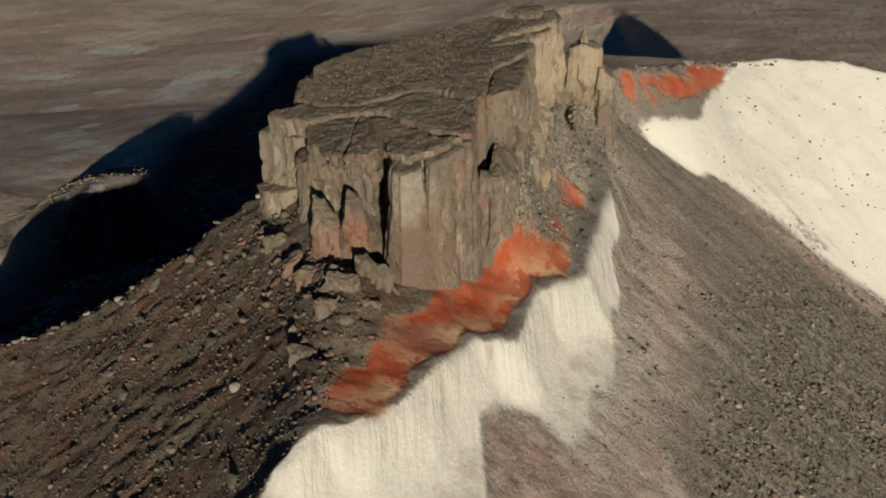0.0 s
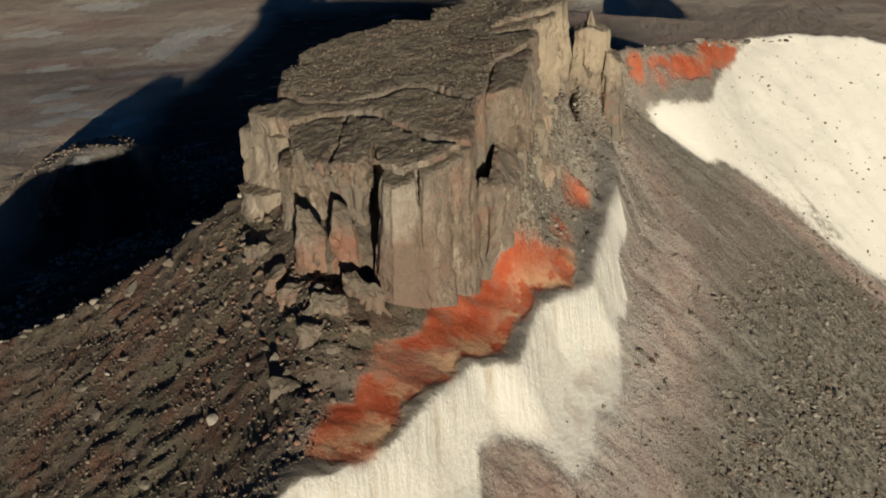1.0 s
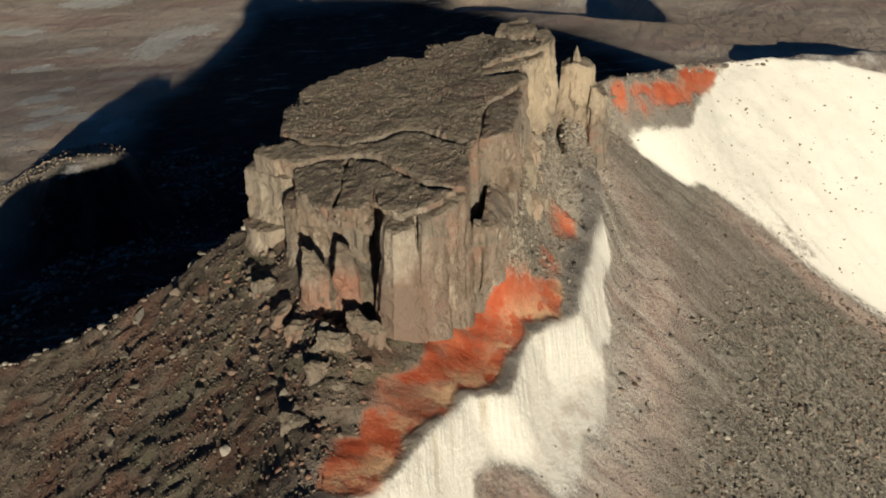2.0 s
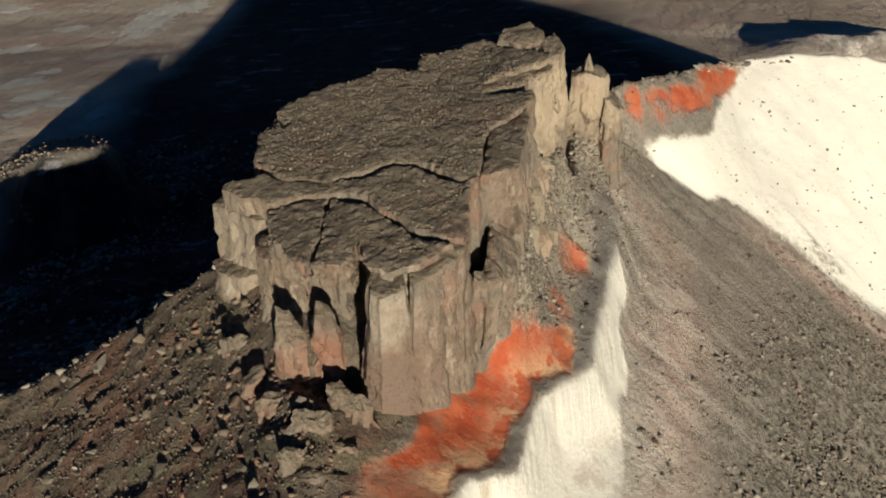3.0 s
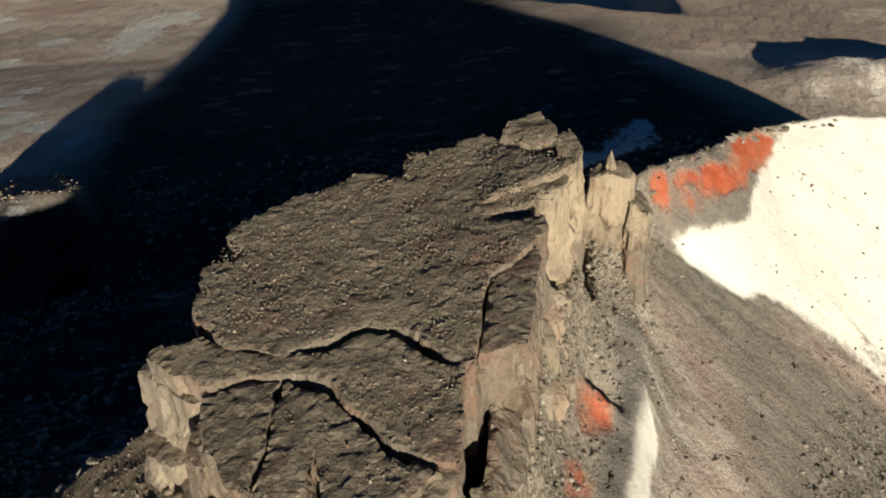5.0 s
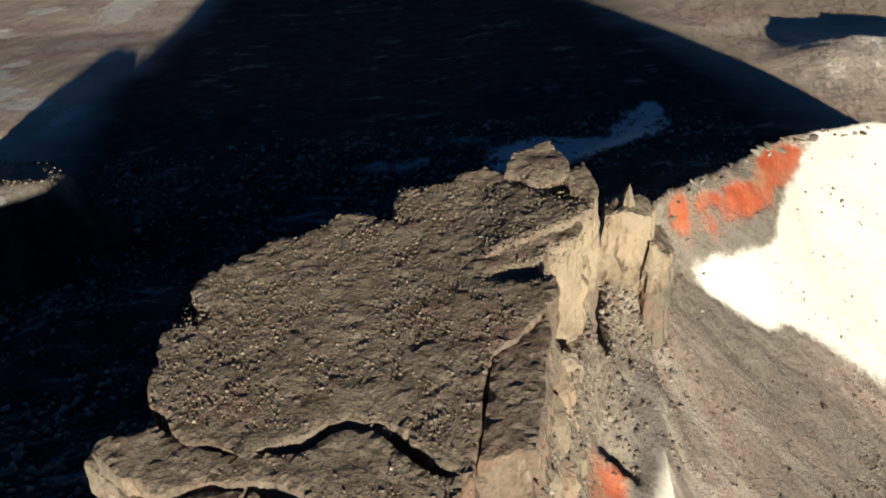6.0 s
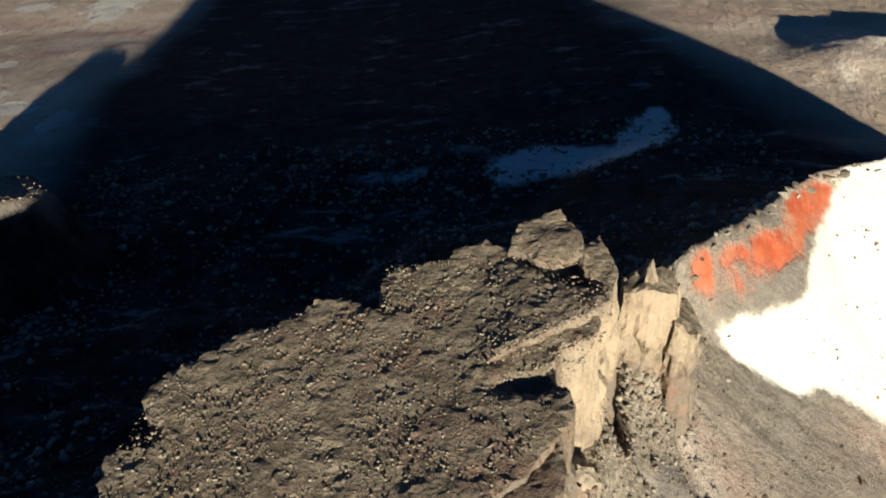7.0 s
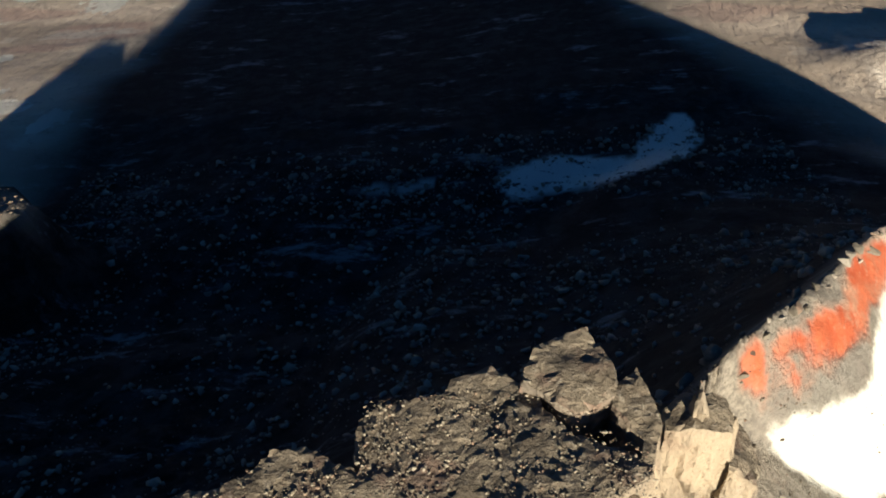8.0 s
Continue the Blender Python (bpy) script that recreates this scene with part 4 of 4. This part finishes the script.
# blocky rubble on the ridge and under the mesa's left foot
x, y, rng = spread(6000, -34, 3, 50, 90, 115)
clump = fbm(x, y, 5, 3, 116)
near = np.exp(-np.maximum(polygon_distance(x, y, MESA_PLAN), 0) / 7) + 0.8 * np.exp(-(((x + 7 - 0.25 * (y - 62)) / 4.5) ** 2))
keep = (polygon_distance(x, y, MESA_PLAN) > -1) & (polygon_distance(x, y, OXIDE_LOW) > 0.6) & (polygon_distance(x, y, ASH_LOW) > 1.5) & (line_side(x, y, BANK)[0] < -2) & (rng.uniform(0, 1, len(x)) < near * (0.55 + 0.9 * clump))
x, y = x[keep], y[keep]
scatter("ridge_rubble", x, y, ground_height(x, y), sizes(rng, len(x), 0.18, 1.5, 2.4), RIDGE_STONE, 9, "blocky brown rubble below the mesa along the ridge", "rubble", sink=0.05)
# right scree: finer, in streaks down the slope
x, y, rng = spread(20000, 10, 80, 56, 134, 102)
u = 0.93 * x - 0.37 * y
clump = fbm(u * 0.25, 0.37 * x + 0.93 * y, 4, 3, 111)
keep = (polygon_distance(x, y, MESA_PLAN) > 0.3) & (polygon_distance(x, y, ASH_LOW) > 0.6) & (polygon_distance(x, y, ASH_HIGH) > 0) & (clump > rng.uniform(-0.5, 0.8, len(x)))
keep &= (polygon_distance(x, y, OXIDE_LOW) > 0.5)
x, y = x[keep], y[keep]
scatter("gravel", x, y, ground_height(x, y), sizes(rng, len(x), 0.10, 0.6, 3.0) * (1 + 0.9 * ramp(x - 0.5 * y, -15, 5)), STONE, 2, "grey gravel and small stones on the scree slope", "gravel")
# coarse broken rock lower down the right slope
x, y, rng = spread(16000, 12, 85, 50, 122, 107)
z = ground_height(x, y)
clump = fbm(x, y, 9, 3, 114)
keep = (polygon_distance(x, y, ASH_LOW) > 1.5) & (z < 88 + 6 * clump) & (clump > rng.uniform(-0.6, 0.7, len(x)))
x, y, z = x[keep], y[keep], z[keep]
scatter("coarse_rubble", x, y, z, sizes(rng, len(x), 0.18, 1.1, 2.4), MIXED_STONE, 7, "coarse grey and pale broken rock on the lower scree", "rubble")
# pale stones that catch light beyond the crest of the scree
x = np.random.RandomState(108).uniform(-66, -20, 900)
y = np.interp(x, CREST_X, CREST_Y) + 0.5 + 18 * np.random.RandomState(109).uniform(0, 1, 900) ** 2
scatter("crest_stones", x, y, ground_height(x, y), sizes(np.random.RandomState(110), 900, 0.3, 1.5, 2.0), PALE_STONE, 8, "pale stones strewn beyond the crest of the scree", "stones")
# rubble at the mesa's foot and between mesa and spire
x, y, rng = spread(15000, 4, 27, 78, 130, 103)
dm = polygon_distance(x, y, MESA_PLAN)
keep = (dm > 0.2) & (rng.uniform(0, 1, len(x)) < np.exp(-dm / 4.5) + 0.9 * np.exp(-np.hypot(x - 20.5, y - 117) / 3)) & (polygon_distance(x, y, OXIDE_LOW) > 0.2) & (polygon_distance(x, y, OXIDE_MID) > 0.2) & (polygon_distance(x, y, ASH_LOW) > 1.5)
x, y = x[keep], y[keep]
scatter("rubble", x, y, ground_height(x, y), sizes(rng, len(x), 0.16, 0.95, 2.6), MIXED_STONE, 3, "pale broken rubble heaped at the foot of the mesa", "rubble")
# stones on the pale slopes
x, y, rng = spread(3200, -8, 90, 50, 166, 104)
yc = np.interp(x, CREST_X, CREST_Y)
keep = ((polygon_distance(x, y, ASH_HIGH) < -0.5) & (y < yc - 0.5)) | ((polygon_distance(x, y, ASH_LOW) < -0.5) & (line_side(x, y, BANK)[0] > 4.5) & (rng.uniform(0, 1, len(x)) < 0.7))
x, y = x[keep], y[keep]
scatter("stones_on_ash", x, y, ground_height(x, y), sizes(rng, len(x), 0.12, 0.8, 3.0), STONE, 4, "scattered dark stones on the pale ash slope", "stones")
# shaded back slope
x, y, rng = spread(24000, -110, 90, 95, 300, 105)
yc = np.interp(x, CREST_X, CREST_Y)
clump = fbm(x, y, 30, 3, 112)
keep = (y > yc + 2) & (clump > rng.uniform(-0.5, 0.6, len(x))) & (polygon_distance(x, y, SNOW) > -4) & (polygon_distance(x, y, SPUR) > 12)
x, y = x[keep], y[keep]
scatter("back_slope_stones", x, y, ground_height(x, y), sizes(rng, len(x), 0.3, 2.8, 3.0), PALE_STONE, 5, "stones on the shaded back slope of the mountain", "stones")
# stones on the sunlit spur
x, y, rng = spread(2600, -160, -94, 226, 273, 117)
keep = polygon_distance(x, y, SPUR) < -0.5
x, y = x[keep], y[keep]
scatter("spur_stones", x, y, ground_height(x, y), sizes(rng, len(x), 0.3, 1.3, 2.2), SPUR_STONE, 10, "brown stones covering the sunlit spur on the plain", "stones")
# pebbles on the slab tops
x, y, rng = spread(30000, -19, 15, 74, 118, 106)
A = [(-16.4, 94), (-17, 101), (-15.6, 106.5), (-6, 113.5), (-1, 112), (-1, 117.3), (8, 117.5), (14.6, 112), (14.5, 108.6), (10.6, 103), (8, 98), (6, 95), (4.7, 88), (2.5, 88), (-3, 91.6), (-9, 89.8), (-15, 93)]
B = [(-14, 87.5), (-8.4, 87.9), (-5, 86.3), (-0.3, 80.3), (2.7, 79), (3.8, 85.9), (0, 88.4), (-3.4, 89.5), (-9, 88.2), (-13, 89.2)]
C = [(-8.1, 85.6), (-8.2, 81.5), (-5.2, 80.8), (-3.8, 76.8), (1, 76.8), (2, 77.4), (-3.8, 81.5)]
za, zb, zc = upper_top(x, y), plate(0.04, 0.03, 0.055)(x, y), plate(0.48, 0.04, 0.04, 87)(x, y)
ina, inb, inc = polygon_distance(x, y, A) < 0, polygon_distance(x, y, B) < 0, polygon_distance(x, y, C) < 0
clump = fbm(x, y, 5, 3, 113)
lift = 0.75 * ramp(x, 4.4, 8.8) * (1 - ramp(y - 0.3 * x, 105, 117)) * (polygon_distance(x, y, [(5, 106), (8, 105.4), (11.2, 107.4), (14.8, 108.5), (14.8, 112), (10.5, 115), (6.5, 115)]) < 0)
keep = (ina & (clump > rng.uniform(-0.9, 0.6, len(x)))) | ((inb | inc) & (clump > rng.uniform(-0.2, 1.0, len(x))))
z = np.where(ina, za + lift, np.where(inb, zb, zc))[keep]
x, y = x[keep], y[keep]
scatter("slab_pebbles", x, y, z, sizes(rng, len(x), 0.08, 0.36, 2.6), SLAB_STONE, 6, "weathered grey-brown pebbles covering the mesa top", "pebbles", sink=0.1)

# ---- boulders, each a thing of its own ----
MESHES = []
for k in range(12):
    v, f, bm = hull(700 + k, 16, 0.75)
    bmesh.ops.bevel(bm, geom=list(bm.edges), offset=0.03, segments=1, affect="EDGES")
    me = bpy.data.meshes.new("boulder")
    bm.to_mesh(me)
    bm.free()
    MESHES.append(me)
for me in MESHES:
    me.materials.append(STONE)
PALE_MESHES = [me.copy() for me in MESHES]
for me in PALE_MESHES:
    me.materials.clear()
    me.materials.append(PALE_STONE)


def boulder(x, y, size, pale, rng, label, group):
    ob = new("boulder", (PALE_MESHES if pale else MESHES)[rng.randint(0, 12)])
    g = float(ground_height(np.array([x]), np.array([y]))[0])
    ob.matrix_world = pose(x, y, g + 0.16 * size, rng.uniform(-25, 25), rng.uniform(-25, 25), rng.uniform(0, 360)) @ Matrix.Diagonal((size * rng.uniform(0.85, 1.3), size, size * rng.uniform(0.5, 0.85), 1))
    return tagged(ob, label, "boulder", group=group)


rng = np.random.RandomState(77)
for x, y, s in [(30.7, 104.1, 1.1), (52.2, 95.9, 1.9), (-36.8, 91.2, 2.0), (-18.5, 61.8, 1.6), (44, 112, 0.9), (41.9, 92.2, 0.9), (62.3, 108.6, 1.0), (28.7, 118.1, 0.8), (36.5, 109, 0.8), (48, 103, 1.0)]:
    boulder(x, y, s, True, rng, "large pale boulder lying on the scree", "pale boulders")
count = 0
while count < 120:
    x, y = rng.uniform(-62, -9), rng.uniform(48, 95)
    if y > np.interp(x, CREST_X, CREST_Y) + 1 or polygon_distance(np.array([x]), np.array([y]), MESA_PLAN)[0] < 1 or float(fbm(np.array([x]), np.array([y]), 12, 3, 120)[0]) < rng.uniform(-0.5, 0.5):
        continue
    boulder(x, y, 0.6 + 0.9 * rng.uniform() ** 2.5, rng.uniform() < 0.12, rng, "angular brown boulder on the steep scree slope", "boulders on the scree")
    count += 1
count = 0
while count < 70:
    x, y = rng.uniform(24, 75), rng.uniform(62, 128)
    if polygon_distance(np.array([x]), np.array([y]), ASH_LOW)[0] < 0:
        continue
    boulder(x, y, 0.6 + 0.7 * rng.uniform() ** 2, rng.uniform() < 0.4, rng, "small grey boulder on the gravel slope", "boulders on the gravel")
    count += 1
count = 0
while count < 45:
    x = rng.uniform(-66, -20)
    y = np.interp(x, CREST_X, CREST_Y) + rng.uniform(-0.5, 2.5) + 16 * rng.uniform() ** 2
    boulder(x, y, 0.7 + 1.2 * rng.uniform() ** 2, True, rng, "pale boulder along the shaded edge of the scree", "boulders along the crest")
    count += 1
rng = np.random.RandomState(78)
for k in range(34):
    x = 26 + 36 * (k + rng.uniform(0, 0.8)) / 34
    y = np.interp(x, CREST_X, CREST_Y) - rng.uniform(0.2, 1.6)
    boulder(x, y, 0.6 + 0.9 * rng.uniform() ** 2, rng.uniform() < 0.4, rng, "weathered rim boulder on the crest above orange earth", "boulders on the rim")
